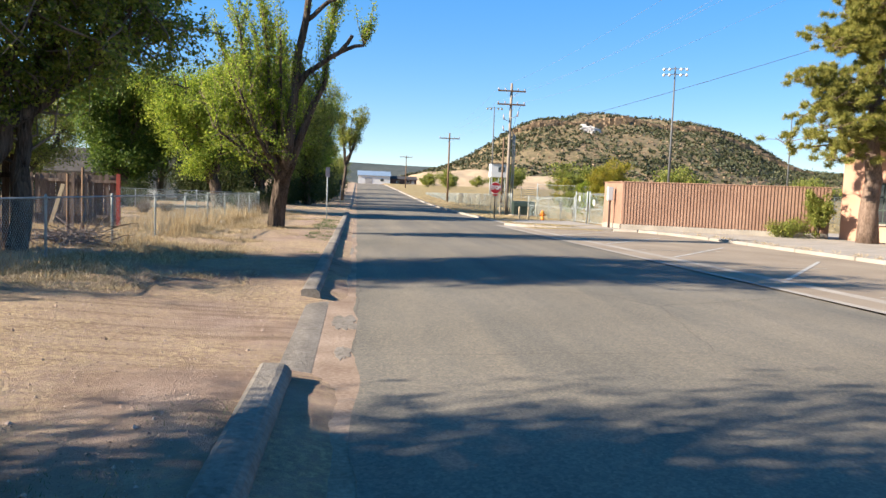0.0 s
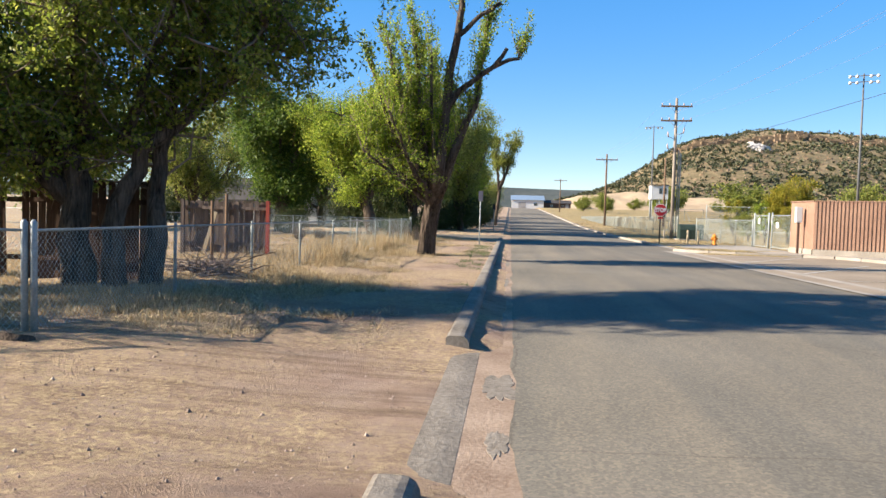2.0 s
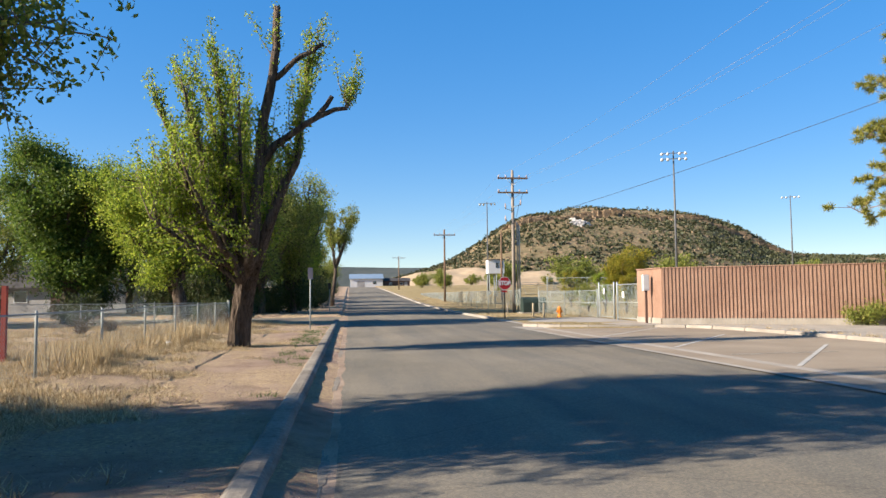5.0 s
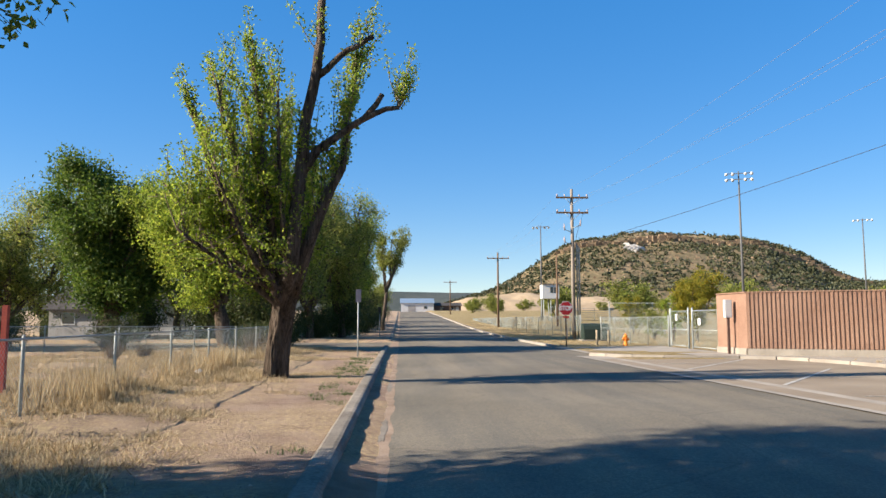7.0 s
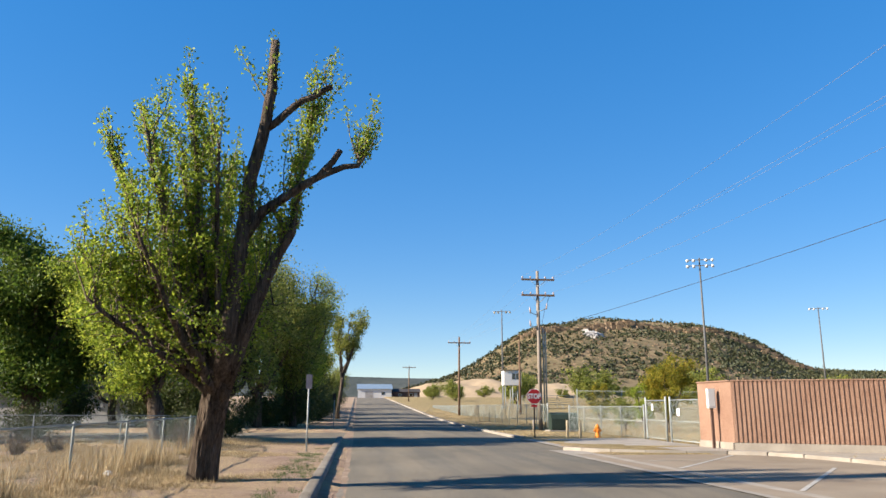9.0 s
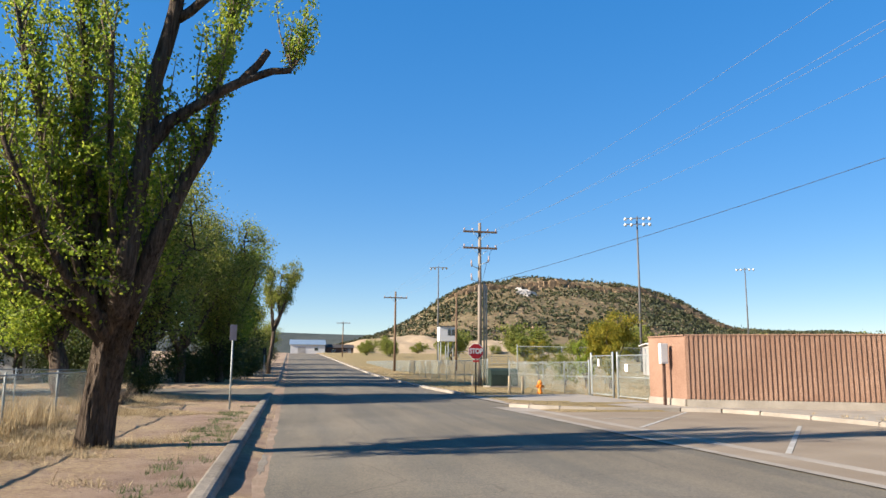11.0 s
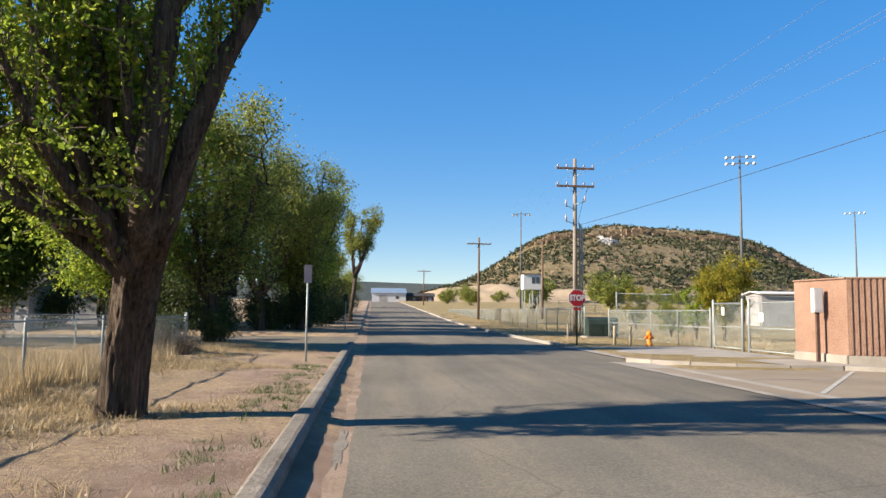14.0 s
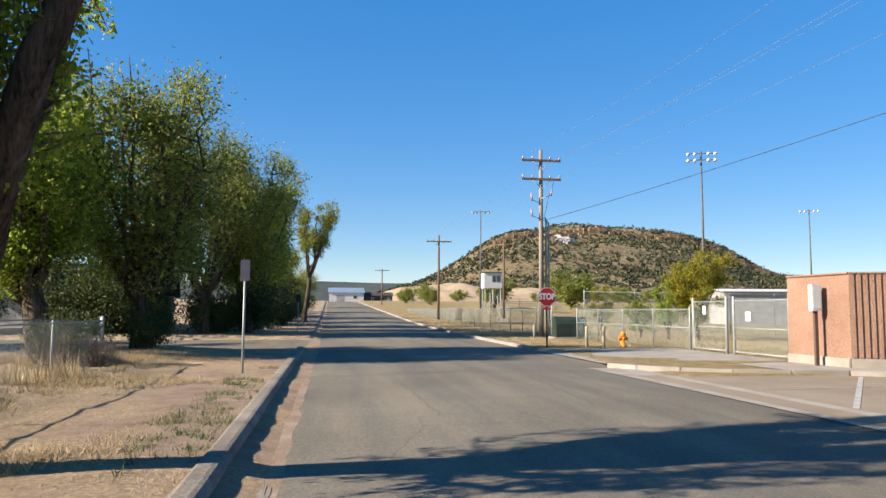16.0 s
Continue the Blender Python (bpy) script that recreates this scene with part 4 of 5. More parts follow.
def hydrant(at):
    h = thing("fire_hydrant", "orange cast-iron fire hydrant on the verge", "hydrant", at=at)
    part("barrel", Shell().tube([(0, 0, -0.1), (0, 0, 0.03), (0, 0, 0.04), (0, 0, 0.07), (0, 0, 0.08), (0, 0, 0.42), (0, 0, 0.43), (0, 0, 0.47)],
                                [0.15, 0.15, 0.15, 0.15, 0.10, 0.10, 0.135, 0.135], 16), M_ORANGE, h)
    part("bonnet", Shell().tube([(0, 0, 0.47), (0, 0, 0.54), (0, 0, 0.60), (0, 0, 0.62), (0, 0, 0.66)], [0.125, 0.115, 0.06, 0.03, 0.03], 14), M_ORANGE, h)
    for d in ((1, 0), (-1, 0), (0, -1)):
        part("outlet_cap", Shell().tube([(d[0] * 0.08, d[1] * 0.08, 0.34), (d[0] * 0.16, d[1] * 0.16, 0.34), (d[0] * 0.2, d[1] * 0.2, 0.34)], [0.07, 0.075, 0.055], 10), M_ORANGE, h)
    return h


def bollard(at, mat, h=0.85, label="pale wooden post standing in the grass verge"):
    b = thing("post", label, "post", "verge posts", at=at)
    part("shaft", Shell().tube([(0, 0, -0.2), (0, 0, h - 0.02), (0, 0, h)], [0.065, 0.062, 0.045], 10), mat, b)
    return b


def transformer_box(at):
    t = thing("transformer_box", "dark green pad-mounted electrical transformer box", "transformer", at=at)
    box_part("pad", (-1.0, -0.7, -0.1), (1.0, 0.7, 0.06), M_CONCRETE, t, "concrete pad", 0.02)
    s = Shell()
    prof = [(-0.6, 0.06), (-0.6, 0.75), (-0.5, 1.0), (-0.3, 1.12), (0.45, 1.14), (0.55, 1.05), (0.55, 0.06)]
    n = len(prof)
    s.add([(x, y, z) for x in (-0.85, 0.85) for y, z in prof], [tuple(range(n)), tuple(reversed(range(n, 2 * n)))] + [(k, k + n, (k + 1) % n + n, (k + 1) % n) for k in range(n)])
    part("cabinet", s, M_GREENBOX, t, flat=True)
    for x in (-0.42, 0.42):
        box_part("door", (x - 0.4, -0.615, 0.12), (x + 0.4, -0.6, 0.72), M_GREENBOX, t, bevel=0.004)
    return t


def gable_house(name, label, category, at, turn, w, d, h, ridge, wall_mat, roof_mat, windows=(), door=None):
    """A plain gabled building; windows: (x, z, width, height) on its front."""
    b = thing(name, label, category, at=at, turn=turn)
    s = Shell()
    x, y = w / 2, d
    vs = [(-x, 0, -0.3), (x, 0, -0.3), (x, y, -0.3), (-x, y, -0.3), (-x, 0, h), (x, 0, h), (x, y, h), (-x, y, h), (-x, y / 2, ridge), (x, y / 2, ridge)]
    s.add(vs, [(0, 1, 5, 4), (1, 2, 6, 9, 5), (2, 3, 7, 6), (3, 0, 4, 8, 7)])
    part("wall", s, wall_mat, b, flat=True)
    r = Shell()
    o = 0.35
    k = (ridge - h) / (y / 2)
    for sgn, y0 in ((1, -o), (-1, y + o)):
        ye = y / 2
        z0 = h - k * o
        q = [(-x - o, y0, z0), (x + o, y0, z0), (x + o, ye, ridge), (-x - o, ye, ridge)]
        q2 = [(a, c, e + 0.09) for a, c, e in q]
        r.add(q + q2, [(3, 2, 1, 0), (4, 5, 6, 7), (0, 1, 5, 4), (1, 2, 6, 5), (2, 3, 7, 6), (3, 0, 4, 7)])
    part("roof", r, roof_mat, b, flat=True)
    for wx, wz, ww, wh in windows:
        win = box_part("window", (wx - ww / 2, -0.03, wz - wh / 2), (wx + ww / 2, 0.02, wz + wh / 2), M_WHITE, b)
        box_part("pane", (wx - ww / 2 + 0.06, -0.036, wz - wh / 2 + 0.06), (wx + ww / 2 - 0.06, -0.031, wz + wh / 2 - 0.06), M_GLASS, win)
    if door:
        box_part("door", (door[0] - door[1] / 2, -0.04, 0), (door[0] + door[1] / 2, 0.02, door[2]), door[3], b)
    return b


# ---- block wall and school building ----
W0, W1, W2 = Vector((12.92, 39.0, 0)), Vector((13.06, 36.75, 0)), Vector((21.5, 32.5, 0))


def block_wall():
    wall = thing("wall_screen", "salmon split-face ribbed block screen wall on a concrete footing", "wall", kind="structure")
    H = 2.48
    for a, b, ribs in ((W0, W1, False), (W1, W2, True)):
        d = b - a
        m = Matrix.Translation(a) @ Matrix.Rotation(math.atan2(d.y, d.x), 4, "Z")
        ln = d.length
        part("footing", Shell().box((-0.05 if a == W0 else 0, -0.06, -0.3), (ln, 0.36, 0.36), m, 0.015), M_CONCRETE, wall, "pale concrete footing", flat=True)
        part("core", Shell().box((-0.04 if a == W0 else 0, 0.0, 0.362), (ln, 0.3, H), m), M_SPLIT, wall, flat=True)
        part("coping", Shell().box((-0.05 if a == W0 else 0, -0.05, H + 0.002), (ln, 0.32, H + 0.05), m, 0.01), M_SPLIT, wall, flat=True)
        if ribs:
            n = int(ln / 0.15)
            for i in range(n):
                s = Shell()
                x = 0.04 + i * 0.15
                s.box((x, -0.036, 0.365), (x + 0.092, -0.002, H - 0.002), None, 0.012)
                ob = part("rib", s, M_SPLIT, wall, flat=True)
                ob.matrix_local = m
    return wall


def meter_post(at):
    p = thing("electric_meter", "pale meter box on a dark steel post before the wall", "meter box", at=at)
    part("post", Shell().box((-0.05, -0.04, -0.2), (0.05, 0.04, 1.45), None, 0.006), M_BROWNWALL, p, flat=True)
    box_part("box", (-0.16, -0.11, 1.42), (0.13, 0.05, 2.12), M_WHITE, p, "pale grey meter box", 0.012)
    box_part("hatch", (-0.13, -0.118, 1.48), (0.10, -0.109, 2.06), M_WHITE, p, bevel=0.003)
    return p


def school_building():
    b = thing("school_building", "salmon stucco school building with dark-framed windows", "building", at=(21.9, 32.3, 0), turn=-62)
    box_part("wall", (0, 0, -0.2), (24, 12, 4.5), M_STUCCO, b)
    box_part("parapet", (-0.08, -0.08, 4.502), (24.08, 12.1, 4.7), M_SPLIT, b)
    for k in range(6):
        x = 1.0 + k * 2.6
        w = box_part("window", (x, -0.04, 0.95), (x + 1.7, 0.05, 2.75), M_GREENBOX, b, "dark-framed window")
        for j in range(3):
            for i in range(2):
                box_part("pane", (x + 0.07 + i * 0.8, -0.05, 1.02 + j * 0.57), (x + 0.07 + i * 0.8 + 0.75, -0.041, 1.02 + j * 0.57 + 0.51), M_GLASS, w)
        box_part("window_sill", (x - 0.08, -0.10, 0.86), (x + 1.78, -0.002, 0.945), M_CONCRETE, b)
    return b


def sidewalk():
    """Raised walk with a kerb between the parking bays and the wall."""
    s = Shell()
    out = [(11.0, 36.25), (12.35, 35.98), (13.45, 35.3), (13.98, 34.1), (14.3, 32.25), (14.5, 30.05), (14.52, 27.0), (14.52, -30), (45, -30), (45, 40), (23, 40), (15, 39.3), (12.6, 38.9), (10.8, 38.3)]
    s.add([(x, y, 0.125) for x, y in out], [tuple(range(len(out)))])
    structure("sidewalk", s, M_CONCRETE, "concrete sidewalk before the block wall", "sidewalk")
    k = thing("kerb_parking", "pale worn concrete kerb at the parking bays", "kerb", kind="structure")
    ribbon_kerb("kerb_length", [(7.45, 38.9), (7.9, 38.0), (8.7, 37.2), (9.7, 36.5), (11.0, 36.15), (12.3, 35.85), (13.35, 35.2), (13.86, 34.0), (14.18, 32.2), (14.38, 30.0)] + [(14.4, 27.0 - 3 * k) for k in range(7)],
                0.2, 0.0, 0.13, k, M_CONCRETE)
    isl = Shell()
    p = [(7.6, 39.0), (8.05, 38.2), (8.85, 37.4), (9.8, 36.7), (10.95, 36.32), (10.8, 38.28), (12.6, 38.88), (12.8, 39.6), (7.6, 40.2)]
    isl.add([(x, y, 0.115) for x, y in p], [tuple(range(len(p)))])
    structure("verge_corner", isl, M_GROUND, "corner verge of dirt and thin dry grass", "verge")


def parking_lines():
    for k in range(6):
        y = 9.9 + 5.15 * k
        x = 8.65 + street_edge(y)
        for (ax, ay), (bx, by), half in (((x, y), (x + 4.1, y + 5.0), 0.05), ((x + 0.1, y + 2.7), (x + 2.9, y + 2.9), 0.02)):
            d = Vector((bx - ax, by - ay, 0))
            if by > 36:
                continue
            m = Matrix.Translation((ax, ay, 0.022)) @ Matrix.Rotation(math.atan2(d.y, d.x), 4, "Z")
            s = Shell().box((0, -half, 0), (d.length, half, 0.003), m)
            ob = part("parking_line", s, M_PAINT, flat=True)
            tagged(ob, "worn white painted parking bay line", "road marking", "parking lines", "structure")


# ---- hill and distance ----
def profile(x, pts):
    for (a, za), (b, zb) in zip(pts, pts[1:]):
        if a <= x <= b:
            return za + (zb - za) * (x - a) / (b - a)
    return 0.0


RIDGE_LINE = [(-40, 0), (20, 9), (57, 18), (82, 26), (107, 39), (122, 48), (135, 57), (145, 63), (156, 67.5), (169, 70), (187, 71.5), (199, 75), (221, 74.3),
              (252, 75), (295, 73), (327, 69.5), (343, 63.5), (367, 55.5), (381, 48), (394, 42), (408, 37), (421, 34), (473, 33), (560, 32), (760, 20), (950, 0)]


def hill_z(x, y):
    # bearing-scaled crest at y = 650
    u = x * 650.0 / max(y, 300.0) if y < 650 else x
    crest = profile(u, RIDGE_LINE)
    if y < 650:
        t = smooth(330, 640, y)
        base = crest * (0.72 * ((y - 330) / 320 if y > 330 else 0) + 0.28 * t)
        n = noise.fractal((x * 0.012, y * 0.012, 0), 1.0, 2.0, 5)
        g = noise.noise((x * 0.03, y * 0.008, 4))
        ledge = 3.0 * smooth(585, 600, y + 12 * n) * smooth(20, 60, crest)
        return base * (1 + 0.05 * g) + n * 1.7 * smooth(330, 420, y) + ledge - 2 * (1 - smooth(330, 350, y))
    return crest * (1 - smooth(650, 1000, y)) + noise.fractal((x * 0.012, y * 0.012, 0), 1.0, 2.0, 5) * 1.7 + 3.0 * smooth(20, 60, crest) * (1 - smooth(650, 700, y))


def build_hill():
    s = Shell()
    xs, ys = steps((-60, 980, 6.5)), steps((325, 700, 6), (700, 1000, 50))
    w = len(xs)
    v = [(x, y, hill_z(x, y) + 1.0) for y in ys for x in xs]
    s.add(v, [(j * w + i, j * w + i + 1, (j + 1) * w + i + 1, (j + 1) * w + i) for j in range(len(ys) - 1) for i in range(w - 1)])
    structure("hill", s, M_HILL, "dry flat-topped hill dotted with juniper scrub", "hill", flat=False)
    rng = np.random.default_rng(3)
    # scrub: clumps of small leafy planes
    pts = []
    while len(pts) < 12500:
        y = 345 + 330 * rng.uniform() ** 0.8
        x = rng.uniform(20, 760) * (0.55 + 0.45 * y / 650)
        if noise.noise((x * 0.012, y * 0.02, 9)) + rng.uniform(-0.5, 0.5) < (-0.16 if x > 230 else 0.05):
            continue
        pts.append((x, y, hill_z(x, y) + 1.0))
    cs = []
    for x, y, z in pts:
        r = rng.uniform(0.6, 1.9)
        n = 9
        q = rng.normal(size=(n, 3)) * (r * 0.55, r * 0.55, r * 0.45)
        cs.append(q + (x, y, z + r * 0.55))
    sh = leaf_shell(np.concatenate(cs), 1.6, rng, 0.0, 0.85, 0.4)
    tagged(part("hill_scrub", sh, M_SCRUB, flat=True), "dark juniper and pinyon scrub scattered over the hillside", "shrubs", "", "stuff")
    rocks = Shell()
    for _ in range(2600):
        y = rng.uniform(360, 640)
        x = rng.uniform(60, 520) * (0.55 + 0.45 * y / 650)
        if hill_z(x, y) < 6:
            continue
        a = rng.uniform(0.35, 1.1)
        m = Matrix.Translation((x, y, hill_z(x, y) + 1.0)) @ Euler(rng.uniform(-0.5, 0.5, 3)).to_matrix().to_4x4()
        rocks.box((-a, -a * 0.8, -a), (a, a * 0.8, a * rng.uniform(0.3, 0.7)), m)
    # broken ledge under the crest
    for k in range(330):
        x = 128 + 265 * rng.uniform()
        y = 592 + rng.normal() * 3 - 10 * noise.noise((x * 0.02, 0, 0))
        a = rng.uniform(1.5, 3.6)
        hh = rng.uniform(1.0, 2.6)
        m = Matrix.Translation((x, y, hill_z(x, y) + 1.0)) @ Euler(rng.uniform(-0.15, 0.15, 3)).to_matrix().to_4x4()
        rocks.box((-a, -1.5, -2), (a, 1.5, hh), m)
    tagged(part("hill_rocks", rocks, M_ROCK, flat=True), "sandstone boulders and a broken ledge on the hill", "rocks", "", "stuff")
    pale = Shell()
    for _ in range(64):
        y = 560 + rng.normal() * 8
        x = 181 * y / 560 + rng.normal() * 2.8
        a = rng.uniform(1.0, 2.4)
        m = Matrix.Translation((x, y, hill_z(x, y) + 1.0)) @ Euler(rng.uniform(-0.4, 0.4, 3)).to_matrix().to_4x4()
        pale.box((-a, -a * 0.7, -1), (a, a * 0.7, a * 0.95), m)
    tagged(part("pale_outcrop", pale, M_PALEROCK, flat=True), "pale whitish rock outcrop on the hillside", "rocks", "", "stuff")
    # sandy bank at the hill's foot
    b = Shell()
    xs, ys = steps((5, 130, 2.5)), steps((262, 345, 2.5))
    w = len(xs)

    def bank(x, y):
        n = noise.fractal((x * 0.05, y * 0.05, 2), 1.0, 2.0, 4)
        return 3.6 + (7.0 + 2.5 * n) * smooth(262, 300, y) * smooth(8, 30, x) * smooth(128, 85, x) - 0.8 * (1 - smooth(262, 268, y))
    b.add([(x, y, bank(x, y)) for y in ys for x in xs], [(j * w + i, j * w + i + 1, (j + 1) * w + i + 1, (j + 1) * w + i) for j in range(len(ys) - 1) for i in range(w - 1)])
    structure("sand_bank", b, M_BANK, "pale eroded sandy bank at the hill foot", "bank", flat=False)
    # far ridge
    r = Shell()
    xs = steps((-4000, 4000, 80))
    prof = [(3300, 0.0), (3550, 0.8), (3700, 1.0), (4200, 0.9)]
    v = []
    for y, k in prof:
        for x in xs:
            v.append((x, y, -20 + k * (165 + 16 * noise.fractal((x * 0.0011, 0, 7), 1.0, 2.0, 5) + 0.008 * x)))
    w = len(xs)
    r.add(v, [(j * w + i, j * w + i + 1, (j + 1) * w + i + 1, (j + 1) * w + i) for j in range(3) for i in range(w - 1)])
    structure("backdrop_ridge", r, M_RIDGE, "distant dark wooded mesa ridge on the horizon", "ridge", flat=False)


# ---- grass and litter ----
def grass(name, label, spots, rng, h, mat, blades=14, spread=0.08, lean=0.45, width=0.004):
    n = len(spots) * blades
    base = np.repeat(np.array(spots, float), blades, 0)
    base[:, :2] += rng.normal(size=(n, 2)) * spread
    d = rng.normal(size=(n, 3)) * lean
    d[:, 2] = 1
    d /= np.linalg.norm(d, axis=1)[:, None]
    ln = h * rng.uniform(0.35, 1.1, n)[:, None]
    side = rng.normal(size=(n, 3))
    side[:, 2] = 0
    side /= np.linalg.norm(side, axis=1)[:, None]
    v = np.empty((n, 3, 3))
    v[:, 0], v[:, 1], v[:, 2] = base - side * width, base + side * width, base + d * ln
    v[:, :2, 2] -= 0.02
    sh = Shell()
    sh.v, sh.n = [v.reshape(-1, 3)], n * 3
    sh.f = list(map(tuple, np.arange(n * 3).reshape(-1, 3).tolist()))
    return tagged(part(name, sh, mat, flat=True), label, "grass", "", "stuff")


def verge_spots(rng, count, x0, x1, y0, y1, bias):
    out = []
    while len(out) < count:
        x, y = rng.uniform(x0, x1), rng.uniform(y0, y1)
        if noise.noise((x * 0.45, y * 0.45, 5)) + 0.5 * noise.noise((x * 1.5, y * 1.5, 1)) + bias(x, y) < rng.uniform(-0.15, 0.3):
            continue
        out.append((x, y, ground_z(x, y)))
    return out


# ---- place everything ----
build_ground()
build_road()
build_kerbs()
build_hill()
block_wall()
sidewalk()
school_building()
parking_lines()
corner_elm()
pollard_elm()
pine_tree((21.3, 29.6, 0.12), 11.5, 4)

# shade tree beside the start of the walk
grow_tree("elm_tree", "broad elm shading the verge beside the driveway", (-9.2, 1.2, 0.1), 8.8, 3.1, 0.35, 31, M_LEAF_DARK, 50000, 0.12, 0.16, 11, base=0.08, clump=0.45)
grow_tree("elm_tree", "leafy elm beside the dirt driveway", (-12.6, 10.9, 0.15), 5.2, 2.6, 0.25, 36, M_LEAF_ELM, 26000, 0.09, 0.2, 9, base=0.16)
# yard trees behind the fence
grow_tree("elm_tree", "bright green elm beside the side street", (-7.75, 42.0, 0.15), 8.0, 2.5, 0.34, 32, M_LEAF, 52000, 0.12, 0.24, 12, lean=(-1.5, 0), base=0.27, clump=0.45)
grow_tree("elm_tree", "dense dark green tree in the yard", (-13.7, 44.5, 0.15), 8.2, 2.55, 0.4, 33, M_LEAF_DARK, 80000, 0.155, 0.2, 14, base=0.17, clump=0.5)
grow_tree("elm_tree", "olive green tree in the yard", (-21.6, 50.0, 0.15), 8.0, 3.3, 0.36, 34, M_LEAF_OLIVE, 36000, 0.14, 0.2, 8, base=0.12)
grow_tree("elm_tree", "dark green tree at the yard corner", (-25.5, 42.0, 0.15), 7.0, 3.8, 0.36, 35, M_LEAF_DARK, 36000, 0.14, 0.2, 8, base=0.12)
# row beyond the side street
row = [(-6.0, 45.2, 9.8, 2.7, M_LEAF_OLIVE, 141, 0.14), (-6.4, 60, 11.6, 3.5, M_LEAF_OLIVE, 42, 0.05), (-4.4, 62.5, 10.6, 2.5, M_LEAF_OLIVE, 43, 0.06), (-10.5, 60.5, 11.0, 4.2, M_LEAF_DARK, 44, 0.05),
       (-4.4, 69, 11.2, 2.5, M_LEAF, 45, 0.2), (-5.4, 76, 9.4, 2.6, M_LEAF_DARK, 46, 0.05), (-4.4, 87, 6.2, 1.9, M_LEAF_OLIVE, 47, 0.04), (-6.5, 98, 7.5, 3.4, M_LEAF_DARK, 48, 0.04), (-16.5, 64, 10.5, 4.6, M_LEAF_DARK, 49, 0.08),
       (-26, 64, 9.5, 4.6, M_LEAF_OLIVE, 50, 0.08), (-4.2, 120, 5.5, 2.2, M_LEAF_OLIVE, 53, 0.04), (-4.6, 150, 6.0, 2.4, M_LEAF_OLIVE, 54, 0.04)]
for x, y, h, r, mat, seed, low in row:
    grow_tree("elm_tree", "tall roadside elm in the row at the side street", (x, y, 0.12 + rise(y)), h, r, 0.26, seed, mat, 27000 if y < 80 else 13000, 0.14, 0.2, 11, base=low, clump=0.5, group="row of roadside elms")
grow_tree("elm_tree", "tall slender elm with a small high crown", (-2.0, 84, 0.12 + rise(84)), 10.2, 1.75, 0.2, 52, M_LEAF_OLIVE, 14000, 0.14, 0.42, 8, lean=(1.2, 0), base=0.70)
grow_tree("ivy_bush", "green climbing bush against the block wall", (20.7, 32.1, 0.12), 2.3, 0.55, 0.06, 71, M_LEAF_OLIVE, 7000, 0.10, 0.1, 7, base=0.03, clump=0.5)
grow_tree("ivy_bush", "low green bush at the foot of the wall", (19.6, 32.8, 0.12), 0.7, 0.9, 0.04, 72, M_LEAF_OLIVE, 3000, 0.09, 0.1, 6, base=0.02, clump=0.5)
# understory shrubs; the shade beneath the crowns is put into their leaf colour
shrub = grow_tree("shrub", "dense shrub under the roadside trees, leaves coloured dark for the shade there", (-4.4, 63.2, 0.2), 2.6, 1.9, 0.06, 73, M_LEAF_SHADE, 5000, 0.16, 0.08, 8, base=0.02, clump=0.6, group="shrubs under the trees")
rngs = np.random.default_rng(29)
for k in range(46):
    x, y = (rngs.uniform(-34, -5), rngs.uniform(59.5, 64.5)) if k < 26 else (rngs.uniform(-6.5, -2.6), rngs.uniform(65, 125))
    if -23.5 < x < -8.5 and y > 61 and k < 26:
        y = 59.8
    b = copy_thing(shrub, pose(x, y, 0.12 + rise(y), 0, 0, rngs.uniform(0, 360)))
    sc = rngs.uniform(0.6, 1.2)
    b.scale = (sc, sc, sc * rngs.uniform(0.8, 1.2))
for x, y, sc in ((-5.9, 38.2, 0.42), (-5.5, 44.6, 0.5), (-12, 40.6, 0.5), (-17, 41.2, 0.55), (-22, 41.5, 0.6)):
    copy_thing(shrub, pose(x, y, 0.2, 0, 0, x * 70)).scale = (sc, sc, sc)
# field-side trees
grow_tree("young_tree", "young tree turning yellow beside the field", (18.6, 54.8, 0.08), 4.9, 1.45, 0.09, 61, M_LEAF_YELLOW, 26000, 0.10, 0.15, 7, base=0.12)
grow_tree("young_tree", "small bright green tree beside the field", (17.3, 55.4, 0.08), 2.9, 0.8, 0.07, 62, M_LEAF, 5000, 0.09, 0.15, 6, base=0.12)
grow_tree("young_tree", "small orange-tinged tree beside the field", (19.7, 70.8, 0.2), 3.2, 1.0, 0.08, 64, M_LEAF_YELLOW, 4500, 0.11, 0.15, 6, base=0.15)
grow_tree("young_tree", "low green tree behind the field fence", (17.0, 58.0, 0.1), 2.4, 1.0, 0.07, 65, M_LEAF_OLIVE, 5000, 0.09, 0.12, 6, base=0.08)
bush = grow_tree("field_bush", "rounded olive bush before the hill", (30, 150, 2.0), 5.5, 3.4, 0.16, 63, M_LEAF_OLIVE, 4500, 0.38, 0.1, 7, base=0.04, group="bushes before the hill")
rngb = np.random.default_rng(5)
for k in range(34):
    y = rngb.uniform(150, 300)
    x = y * rngb.uniform(0.16, 0.86)
    b = copy_thing(bush, pose(x, y, 0.05 + rise(y), 0, 0, rngb.uniform(0, 360)))
    sc = rngb.uniform(0.6, 1.25)
    b.scale = (sc * 1.2, sc * 1.2, sc)
for x, y, z, sc in ((32, 262, 3.9, 1.1), (26, 270, 4.0, 0.8), (22, 180, 2.6, 0.7), (19, 200, 3.1, 0.7), (52, 240, 4, 1.2)):
    copy_thing(bush, pose(x, y, z, 0, 0, x * 40)).scale = (sc, sc, sc)

